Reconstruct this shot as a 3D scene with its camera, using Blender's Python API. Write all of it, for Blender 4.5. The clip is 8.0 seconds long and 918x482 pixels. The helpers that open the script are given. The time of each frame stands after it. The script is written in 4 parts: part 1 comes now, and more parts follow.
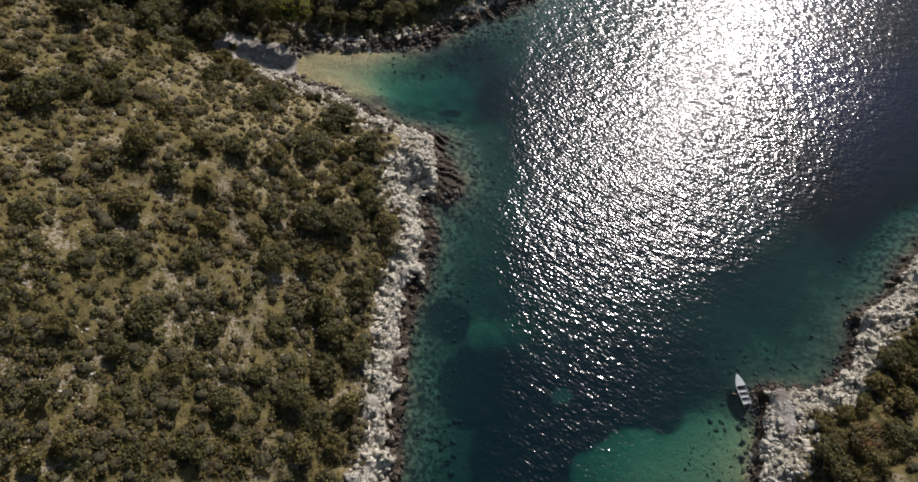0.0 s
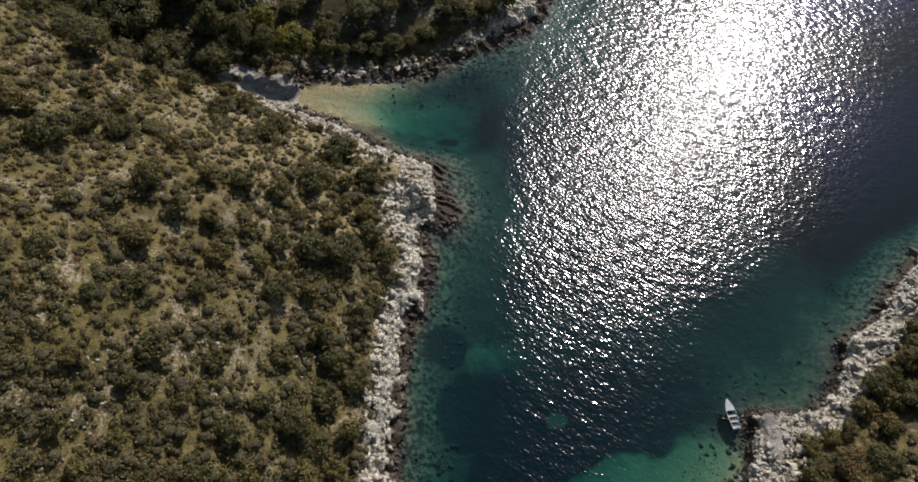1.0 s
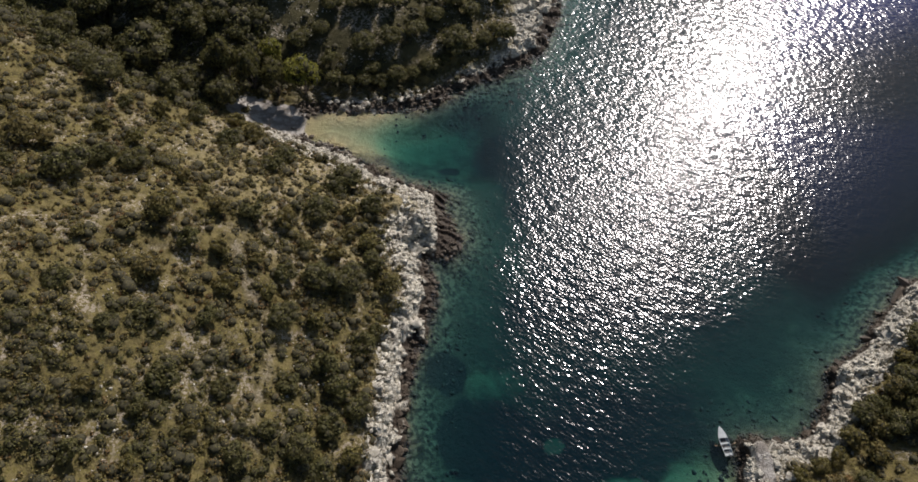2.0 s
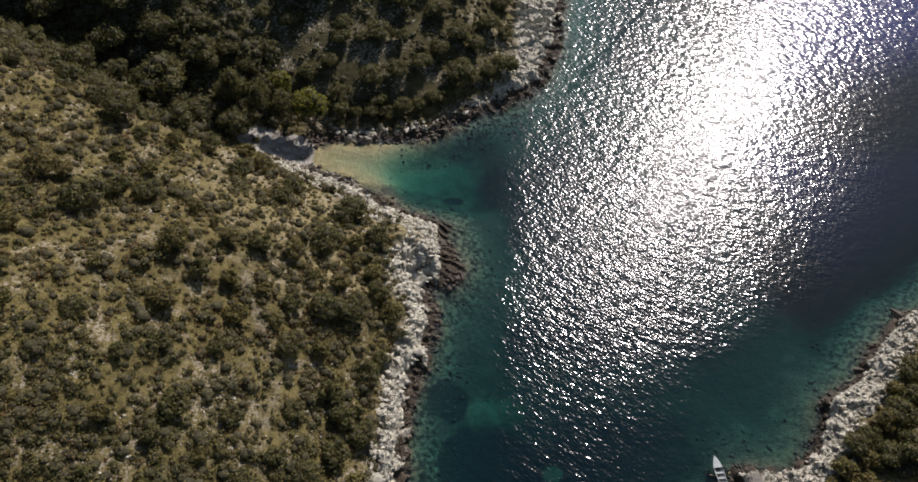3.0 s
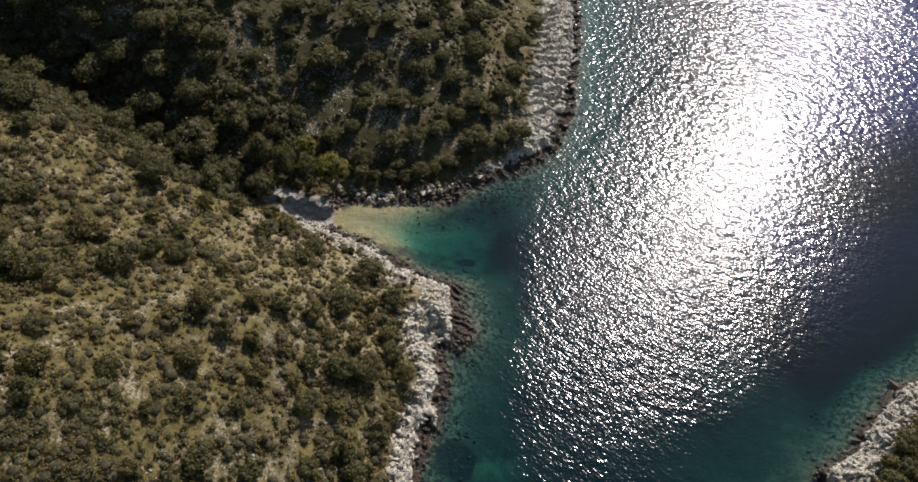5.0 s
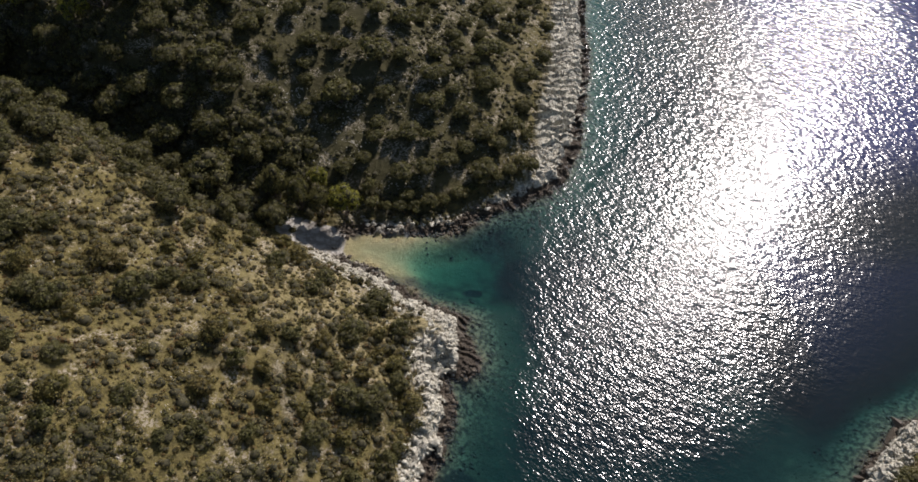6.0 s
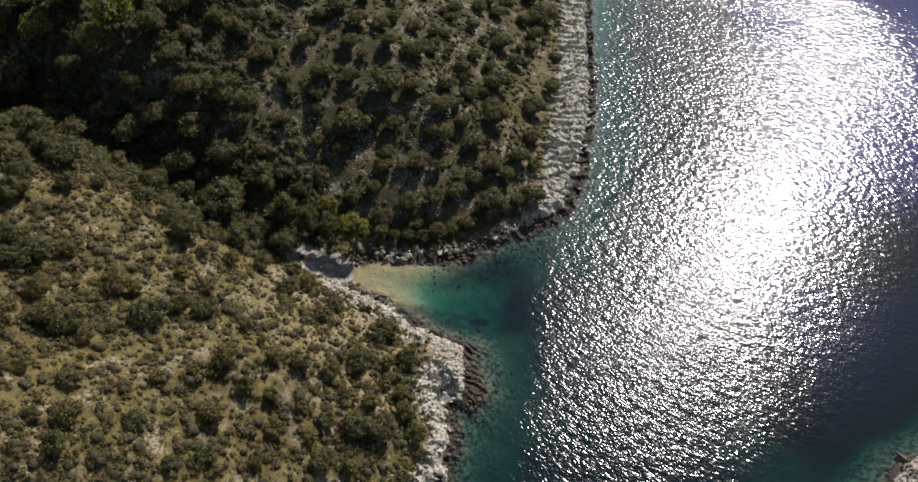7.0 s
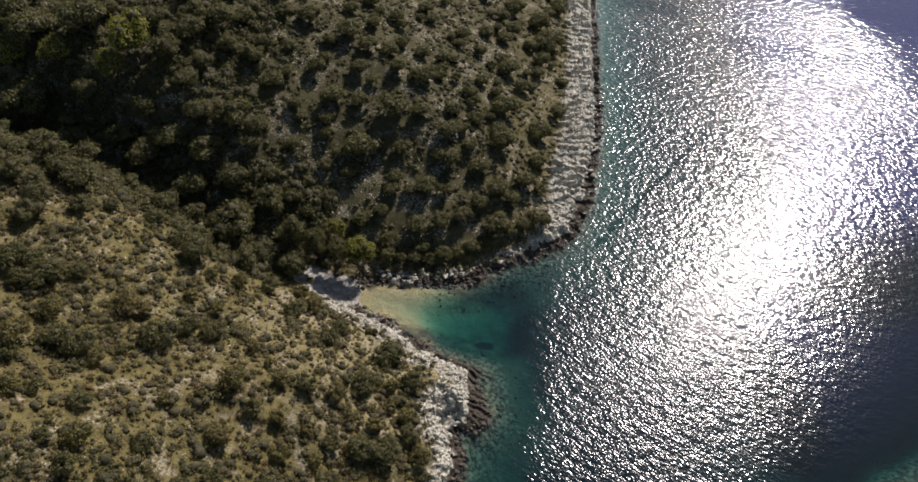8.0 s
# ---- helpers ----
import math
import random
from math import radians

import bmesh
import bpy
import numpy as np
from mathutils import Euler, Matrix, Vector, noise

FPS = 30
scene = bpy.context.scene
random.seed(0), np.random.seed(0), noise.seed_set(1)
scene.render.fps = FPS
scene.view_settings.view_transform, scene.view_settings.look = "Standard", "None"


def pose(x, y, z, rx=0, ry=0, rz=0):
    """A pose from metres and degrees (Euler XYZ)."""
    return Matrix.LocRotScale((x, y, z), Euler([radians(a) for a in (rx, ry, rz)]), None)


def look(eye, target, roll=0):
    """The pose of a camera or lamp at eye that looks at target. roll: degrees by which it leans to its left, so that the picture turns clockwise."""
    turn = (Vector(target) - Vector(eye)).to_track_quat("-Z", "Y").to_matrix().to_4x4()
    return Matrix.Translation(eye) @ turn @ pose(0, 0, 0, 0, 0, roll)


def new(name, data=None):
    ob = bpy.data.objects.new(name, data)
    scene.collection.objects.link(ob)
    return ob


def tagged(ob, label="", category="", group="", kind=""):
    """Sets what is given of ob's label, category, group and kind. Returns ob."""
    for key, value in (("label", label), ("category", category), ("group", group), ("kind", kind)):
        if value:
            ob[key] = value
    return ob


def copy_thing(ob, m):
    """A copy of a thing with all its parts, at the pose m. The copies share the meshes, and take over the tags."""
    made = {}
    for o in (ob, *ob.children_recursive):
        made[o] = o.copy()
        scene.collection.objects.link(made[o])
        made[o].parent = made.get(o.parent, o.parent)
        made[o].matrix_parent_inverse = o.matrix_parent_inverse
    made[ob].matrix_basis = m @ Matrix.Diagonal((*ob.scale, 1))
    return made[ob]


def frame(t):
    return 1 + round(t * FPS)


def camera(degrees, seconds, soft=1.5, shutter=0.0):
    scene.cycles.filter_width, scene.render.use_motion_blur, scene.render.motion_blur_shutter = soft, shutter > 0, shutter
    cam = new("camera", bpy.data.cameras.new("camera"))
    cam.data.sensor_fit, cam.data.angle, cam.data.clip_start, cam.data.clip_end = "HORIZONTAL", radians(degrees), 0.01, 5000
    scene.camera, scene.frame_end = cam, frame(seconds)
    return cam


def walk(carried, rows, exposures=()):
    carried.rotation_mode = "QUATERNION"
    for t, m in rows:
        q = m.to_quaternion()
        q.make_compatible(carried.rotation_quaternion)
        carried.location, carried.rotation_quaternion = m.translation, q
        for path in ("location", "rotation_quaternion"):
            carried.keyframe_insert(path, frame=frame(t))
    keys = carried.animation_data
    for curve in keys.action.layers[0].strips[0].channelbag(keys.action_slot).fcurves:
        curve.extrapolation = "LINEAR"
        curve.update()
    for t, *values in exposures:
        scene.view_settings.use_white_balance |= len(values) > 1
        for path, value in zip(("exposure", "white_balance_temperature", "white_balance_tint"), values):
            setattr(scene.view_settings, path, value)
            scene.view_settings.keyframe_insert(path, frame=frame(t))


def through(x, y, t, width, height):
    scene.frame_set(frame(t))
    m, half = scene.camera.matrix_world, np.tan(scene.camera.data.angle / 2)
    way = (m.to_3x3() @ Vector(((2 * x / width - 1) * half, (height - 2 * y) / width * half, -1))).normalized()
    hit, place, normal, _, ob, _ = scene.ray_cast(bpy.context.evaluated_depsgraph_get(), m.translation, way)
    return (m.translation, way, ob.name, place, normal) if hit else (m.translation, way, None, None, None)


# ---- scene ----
cam = camera(67.8, 8.0, 1.6)
PATH = [
    (0, (-0.083, 0.199, 90.755), (0.0246, 1.3144, 89.0983), 0.31),
    (0.5, (0.142, 0.145, 92.677), (0.2520, 1.2788, 91.0330), 0.20),
    (1, (0.368, 0.086, 94.666), (0.4774, 1.2366, 93.0345), 0.09),
    (1.5, (0.594, 0.020, 96.704), (0.7010, 1.1886, 95.0851), -0.00),
    (3, (1.271, -0.210, 102.929), (1.3617, 1.0169, 101.3522), -0.29),
    (3.5, (1.497, -0.296, 104.981), (1.5788, 0.9521, 103.4197), -0.39),
    (4, (1.723, -0.386, 106.990), (1.7947, 0.8842, 105.4462), -0.50),
    (4.5, (1.949, -0.480, 108.938), (2.0094, 0.8131, 107.4135), -0.61),
    (6, (2.627, -0.782, 114.239), (2.6491, 0.5819, 112.7762), -0.97),
    (6.5, (2.853, -0.889, 115.763), (2.8620, 0.4984, 114.3222), -1.08),
    (7, (3.079, -0.997, 117.136), (3.0753, 0.4114, 115.7163), -1.18),
    (7.5, (3.305, -1.107, 118.340), (3.2897, 0.3206, 116.9394), -1.27),
    (8, (3.531, -1.219, 119.355), (3.5058, 0.2258, 117.9725), -1.33),
]
walk(cam, [(t, look(eye, target, roll)) for t, eye, target, roll in PATH], [(0.0, -0.30), (4.0, -0.18), (8.0, -0.13)])

# ---- sky, sun and exposure ----
SUN_UP, SUN_SIDE = 39.0, 31.0        # degrees above the horizon, and from +y towards +x
world = bpy.data.worlds.new("sky")
scene.world = world
world.use_nodes = True
sky = world.node_tree.nodes.new("ShaderNodeTexSky")
sky.sky_type, sky.sun_disc = "NISHITA", False
sky.sun_elevation, sky.sun_rotation = radians(SUN_UP), radians(SUN_SIDE)
world.node_tree.links.new(sky.outputs[0], world.node_tree.nodes["Background"].inputs[0])
world.node_tree.nodes["Background"].inputs[1].default_value = 0.065
sun_data = bpy.data.lights.new("sun", "SUN")
sun_data.energy, sun_data.angle, sun_data.color = 5.0, radians(0.5), (1.0, 0.915, 0.89)
sun = new("sun", sun_data)
sun.matrix_world = look((0, 0, 0), (-math.sin(radians(SUN_SIDE)) * math.cos(radians(SUN_UP)),
                                    -math.cos(radians(SUN_SIDE)) * math.cos(radians(SUN_UP)), -math.sin(radians(SUN_UP))))

# ---- plan: two coasts, heights and depths ----
COAST_WEST = [(-40, -150), (-20, -60), (-12, -5), (-9, 12), (-6.0, 24.8), (-4.2, 34.1), (-3.8, 40.0), (-2.8, 46.5), (-1.9, 50.4), (0.2, 54.3),
              (2.2, 61.8), (1.9, 65.3), (0.8, 68.6), (0.4, 70.4), (3.0, 69.6), (5.6, 69.5), (7.2, 71.5), (7.5, 74.0), (6.1, 76.8), (5.6, 80.0),
              (5.0, 82.0), (6.5, 83.8), (4.4, 85.3), (0.5, 87.0), (-2.8, 87.8), (-5.6, 88.9), (-8.0, 92.0), (-14.0, 97.4), (-20.7, 101.2),
              (-22.1, 103.6), (-21.3, 109.1), (-18.7, 108.9), (-10.3, 108.2), (-3.4, 107.7), (3.5, 108.9), (10.6, 112.7),
              (20.8, 117.3), (26.9, 120.3), (31.0, 124.5), (33.9, 129.9), (36.7, 136.8), (38.2, 144.2),
              (40.1, 151.9), (42.2, 160.2), (44.4, 172.0), (47.9, 195.4), (52.0, 231.7), (55.8, 261.0), (60, 310), (40, 400), (-120, 500), (-1400, 700)]
COAST_EAST = [(60, -150), (42, -60), (36, -5), (37, 12), (39.5, 20.6), (42.5, 25.7), (44.2, 29.6), (44.8, 32.6), (48.4, 33.1), (54.3, 33.0), (57.7, 34.9),
              (61.0, 38.8), (63.7, 42.9), (66.3, 44.6), (71.0, 46.0), (72.9, 49.7), (77.4, 52.8), (81.3, 56.6),
              (88.0, 58.5), (105, 70), (150, 85), (300, 100), (1400, 160)]
TRAIL = [(-21.2, 20.0), (-20.5, 28.4), (-20.8, 30.9), (-22.8, 33.0), (-23.4, 38.7), (-21.7, 44.9), (-22.3, 48.5), (-24.5, 56.0), (-27.8, 64.5), (-33.5, 62.3), (-37.8, 61.0)]
VALLEY = [(-19, 106.5), (-36, 112), (-56, 122), (-85, 138), (-150, 160)]


def sstep(a, b, v):
    u = np.clip((v - a) / (b - a), 0, 1)
    return u * u * (3 - 2 * u)


def vnoise(x, y, seed=0):
    """Smooth lattice noise, 0 to 1."""
    xi, yi = np.floor(x).astype(np.int64), np.floor(y).astype(np.int64)
    u, v = x - xi, y - yi
    u, v = u * u * (3 - 2 * u), v * v * (3 - 2 * v)

    def h(a, b):
        n = (a * 374761393 + b * 668265263 + seed * 974634221) & 0xFFFFFFFF
        n = ((n ^ (n >> 13)) * 1274126177) & 0xFFFFFFFF
        n = ((n ^ (n >> 16)) * 2246822519) & 0xFFFFFFFF
        return ((n ^ (n >> 15)) & 0xFFFFFF) / 16777215.0
    return (h(xi, yi) * (1 - u) + h(xi + 1, yi) * u) * (1 - v) + (h(xi, yi + 1) * (1 - u) + h(xi + 1, yi + 1) * u) * v


def fbm(x, y, size, octaves=4, seed=0, rough=0.5):
    """Layered noise about 0, -1 to 1; size: the largest waves in metres."""
    total, amp, norm = 0, 1.0, 0.0
    for o in range(octaves):
        total = total + amp * (2 * vnoise(x / size * 2 ** o + 17.3 * o, y / size * 2 ** o - 9.1 * o, seed + o) - 1)
        norm += amp
        amp *= rough
    return total / norm


def line_distance(x, y, line):
    best = np.full(np.shape(x), 1e9)
    for (ax, ay), (bx, by) in zip(line[:-1], line[1:]):
        dx, dy = bx - ax, by - ay
        s = np.clip(((x - ax) * dx + (y - ay) * dy) / (dx * dx + dy * dy), 0, 1)
        best = np.minimum(best, np.hypot(ax + s * dx - x, ay + s * dy - y))
    return best


def inside(x, y, ring):
    odd = np.zeros(np.shape(x), bool)
    for (ax, ay), (bx, by) in zip(ring, ring[1:] + ring[:1]):
        if ay != by:
            odd ^= ((ay > y) != (by > y)) & (x < (bx - ax) * (y - ay) / (by - ay) + ax)
    return odd


def gauss(x, y, cx, cy, rx, ry=None):
    return np.exp(-((x - cx) / rx) ** 2 - ((y - cy) / (ry or rx)) ** 2)


def beach_zone(x, y):
    """The little gravel beach at the valley's mouth, and the landing on the far bank."""
    u, v = (x + 28.5) * 0.95 - (y - 107) * 0.3, (x + 28.5) * 0.3 + (y - 107) * 0.95
    landing = np.hypot((x - 46.6 - 0.15 * (y - 28)) / 1.1, (y - 28.6) / 3.6)
    return sstep(1.15, 0.8, np.minimum(np.hypot(u / 9.5, v / 4.6), landing) + 0.15 * fbm(x, y, 4, 3, 15))


def coast(x, y):
    """Metres inland from the waterline (at sea minus), and how much the place belongs to the eastern bank."""
    west, east = line_distance(x, y, COAST_WEST), line_distance(x, y, COAST_EAST)
    land = inside(x, y, COAST_WEST + [(-1500, 700), (-1500, -150)]) | inside(x, y, COAST_EAST + [(1500, 160), (1500, -150)])
    d = np.where(land, 1, -1) * np.minimum(west, east)
    beach = gauss(x, y, -21, 105.5, 5, 5)
    d = d + (1.1 * fbm(x, y, 5, 4, 3) + 0.3 * fbm(x, y, 1.1, 2, 5)) * np.exp(-(d / 9) ** 2) * (1 - 0.85 * beach)
    return d, sstep(-3, 3, west - east)


def ribbed(x, y):
    """The outer headland, where the bare rock is wide and lies in tilted slabs."""
    return sstep(122, 140, y) * sstep(0, 20, x)


def lean_shore(x, y):
    """The bay's north shore, where the woods come down close to the water."""
    return sstep(104, 108, y) * sstep(30, 12, x) * sstep(132, 124, y)


def lie(x, y):
    """Height of ground or seabed, metres inland, and the seabed's share of seagrass."""
    d, bank = coast(x, y)
    beach = gauss(x, y, -26, 106.5, 10, 6)
    valley = np.exp(-(line_distance(x, y, VALLEY) / 13) ** 2)
    tip = sstep(1.8, 4.4, x + 0.8 * fbm(x, y, 3, 3, 47)) * sstep(66, 70, y) * sstep(91, 87, y)
    reef = np.clip(tip + 1.0 * gauss(x, y, 2, 111.5, 24, 6), 0, 1)
    # land
    e = np.maximum(d, 0)
    e = np.where(e > 50, 50 + 40 * (1 - np.exp(-np.maximum(e - 50, 0) / 40)), e)
    slope = (0.46 + 0.08 * sstep(62, 46, y) - 0.10 * sstep(106, 122, y) * sstep(-75, -35, x)) * (1 - bank) + 0.22 * bank
    up = 2.1 * (1 - 0.65 * sstep(104, 112, y) * sstep(152, 138, y)) * sstep(1.4 - 1.3 * bank, 4.2 - 2.5 * bank, e) * (1 - 0.92 * reef) * (1 - 0.9 * beach) + slope * e * (1 - 0.55 * valley) * (1 - 0.35 * beach) * (1 - 0.8 * reef) + 0.45 * reef * sstep(0, 1.5, e)
    up = up + 0.7 * fbm(x, y, 14, 4, 11) * sstep(6, 16, d) + 0.25 * fbm(x, y, 2.2, 2, 19) * sstep(6, 10, d)
    # broken limestone along the water: blocks, and on the headland ribs that run down to the sea
    ribs = ribbed(x, y)
    block = np.abs(fbm(x, y, 3.4, 4, 23, 0.6)) * 3.2 - 0.8
    phase = (y - 0.16 * x + 10.0 * fbm(x, y, 34, 3, 31) + 0.7 * fbm(x, y, 4, 3, 33)) / 3.0
    rib = (0.5 - (phase - np.floor(phase)) ** 0.8) * (0.15 + 2.9 * vnoise(x / 2.6, np.floor(phase) * 3.7, 29) ** 1.6)
    ledge = (0.55 * x + 0.83 * y + 2.2 * fbm(x, y, 8, 3, 35)) / 1.5
    ledge = (0.45 - (ledge - np.floor(ledge)) ** 0.8) * (0.3 + 2.2 * vnoise((0.83 * x - 0.55 * y) / 2.2, np.floor(ledge) * 3.1, 37))
    rough = (block * (1 - 0.7 * tip) + ledge * tip) * (1 - ribs) + (rib + 0.75 * block) * ribs
    band = sstep(-4, 0.5, d) * sstep(11 + 5 * ribs, 6 + 6 * ribs, d) * (1 - 0.95 * beach) * (1 - beach_zone(x, y))
    # seabed
    w = np.maximum(-d, 0)
    shallow = np.maximum(0.05, 1 - 0.94 * gauss(x, y, -17, 104, 15, 12) - 0.35 * gauss(x, y, 8, 98, 14, 10))
    shelf = gauss(x, y, 8, 79, 7, 10)
    down = (0.5 * (1 - np.exp(-w / 1.0)) + 5.5 * (1 - np.exp(-w / 17)) + 9 * sstep(24, 70, w)) * shallow * (1 - 0.45 * shelf) * (1 - 0.4 * gauss(x, y, 27, 22, 11, 8))
    bay = sstep(20, 13, x) * sstep(86, 91, y) * sstep(114, 110, y) * sstep(-30, -20, x)
    floor_of_bay = (0.3 + 0.035 * (x + 21) + 2.2 * sstep(-9, 1, x + fbm(x, y, 5, 3, 43)) + 0.5 * sstep(0, 14, x)) * sstep(0, 8, w)
    down = down * (1 - bay) + np.maximum(floor_of_bay, 0.02) * bay
    down = down + 0.25 * fbm(x, y, 5, 3, 41) * sstep(1, 8, w) + 5.0 * sstep(62, 76, x) * sstep(3, 12, w) * sstep(110, 90, y)
    z = np.where(d > 0, up, -down) + 0.85 * (1 - 0.45 * tip) * rough * band * np.where(d > 0, 1, 0.45)
    # seagrass: a wide meadow with sandy holes, and single round stands
    n, fine = 2.5 * fbm(x, y, 9, 4, 51), fbm(x, y, 3.2, 4, 53)
    meadow = sstep(9.0, 10.5, w + n) * sstep(46, 42, y + 0.12 * x + 2 * n)
    for cx, cy, rx, ry, soft in ((2.6, 48.5, 3.4, 3.6, 0.06), (7.2, 93.2, 2.3, 1.3, 0.06), (4.6, 37.0, 3.6, 6.0, 0.06), (31, 38, 13, 8, 0.45)):
        r = np.hypot((x - cx) / rx, (y - cy) / ry) + 0.09 * n + 0.4 * fine
        meadow = np.maximum(meadow, sstep(1 + soft, 1 - soft, r))
    meadow = np.maximum(meadow, sstep(-0.15, 0.05, fbm(x, y, 24, 4, 57)) * sstep(11, 14, w + 1.5 * n) * sstep(52, 58, y) * (1 - sstep(15, 11, x + 0.6 * n) * sstep(84, 90, y) * sstep(116, 112, y)))
    for cx, cy, rx, ry in ((27, 22, 10.5, 7.5), (18.5, 35.7, 1.7, 1.2), (36, 25, 7, 4.5)):
        r = np.hypot((x - cx) / rx, (y - cy) / ry) + 0.05 * n + 0.3 * fine
        meadow = meadow * sstep(0.92, 1.05, r)
    return z, d, meadow
# ---- end of plan ----


# ---- materials ----
def material(name):
    m = bpy.data.materials.new(name)
    m.use_nodes = True
    t = m.node_tree
    t.nodes.clear()
    return m, t, t.nodes.new("ShaderNodeOutputMaterial")


def node(t, kind, inputs=(), **settings):
    """A node of a tree; inputs: socket name or number to a value or to another node's output."""
    n = t.nodes.new("ShaderNode" + kind)
    for key, value in settings.items():
        setattr(n, key, value)
    for key, value in dict(inputs).items():
        if isinstance(value, bpy.types.NodeSocket):
            t.links.new(value, n.inputs[key])
        else:
            n.inputs[key].default_value = value
    return n


def calc(t, operation, a, b=0.0):
    return node(t, "Math", {0: a, 1: b}, operation=operation).outputs[0]


def step_up(t, value, low, high):
    return node(t, "MapRange", {0: value, 1: low, 2: high, 3: 0.0, 4: 1.0}, interpolation_type="SMOOTHSTEP").outputs[0]


def blend(t, factor, a, b):
    n = node(t, "Mix", data_type="RGBA")
    for socket, value in ((n.inputs[0], factor), (n.inputs[6], a), (n.inputs[7], b)):
        if isinstance(value, bpy.types.NodeSocket):
            t.links.new(value, socket)
        else:
            socket.default_value = (*value, 1) if isinstance(value, tuple) else value
    return n.outputs[2]


def grain(t, where, size, detail=4.0, rough=0.55):
    return node(t, "TexNoise", {"Vector": where, "Scale": 1.0 / size, "Detail": detail, "Roughness": rough}).outputs[0]


def limestone_colour(t, where):
    """Pale grey limestone with warm stains, and the black and brown growth that covers it near the water."""
    pale = blend(t, step_up(t, grain(t, where, 0.6), 0.35, 0.65), (0.42, 0.392, 0.312), (0.745, 0.71, 0.60))
    pale = blend(t, calc(t, "MULTIPLY", step_up(t, grain(t, where, 2.3), 0.58, 0.72), 0.5), pale, (0.25, 0.21, 0.155))
    pale = blend(t, step_up(t, grain(t, where, 0.28, 3.0), 0.62, 0.68), pale, (0.06, 0.05, 0.04))
    split = node(t, "Mapping", {"Vector": where, "Rotation": (0, 0, radians(38)), "Scale": (2.6, 1.0, 1.0)}, vector_type="TEXTURE").outputs[0]
    gap = calc(t, "ABSOLUTE", calc(t, "SUBTRACT", grain(t, split, 0.75, 5.0, 0.65), 0.5))
    pale = blend(t, calc(t, "MULTIPLY", step_up(t, gap, 0.03, 0.008), step_up(t, grain(t, where, 1.9, 2.0), 0.38, 0.55)), pale, (0.05, 0.042, 0.032))
    dark = blend(t, grain(t, where, 0.5), (0.025, 0.02, 0.016), (0.11, 0.085, 0.06))
    z = node(t, "SeparateXYZ", {0: where}).outputs[2]
    wet = calc(t, "ADD", z, calc(t, "MULTIPLY", calc(t, "SUBTRACT", grain(t, where, 1.7), 0.5), 2.6))
    wet = calc(t, "ADD", wet, calc(t, "MULTIPLY", calc(t, "SUBTRACT", grain(t, where, 9.0, 2.0), 0.42), 3.0))
    # the low shelf off the point is grown over with dark weed
    at = node(t, "SeparateXYZ", {0: where}).outputs
    shelf = calc(t, "MULTIPLY", step_up(t, at[0], 2.2, 4.6), calc(t, "MULTIPLY", step_up(t, at[1], 66.0, 69.0), step_up(t, at[1], 90.0, 87.0)))
    shelf = calc(t, "MULTIPLY", shelf, step_up(t, at[0], 14.0, 11.0))
    wet = calc(t, "SUBTRACT", wet, calc(t, "MULTIPLY", shelf, 1.6))
    return blend(t, step_up(t, wet, 1.1, 1.7), dark, pale), step_up(t, wet, 0.3, 1.2)


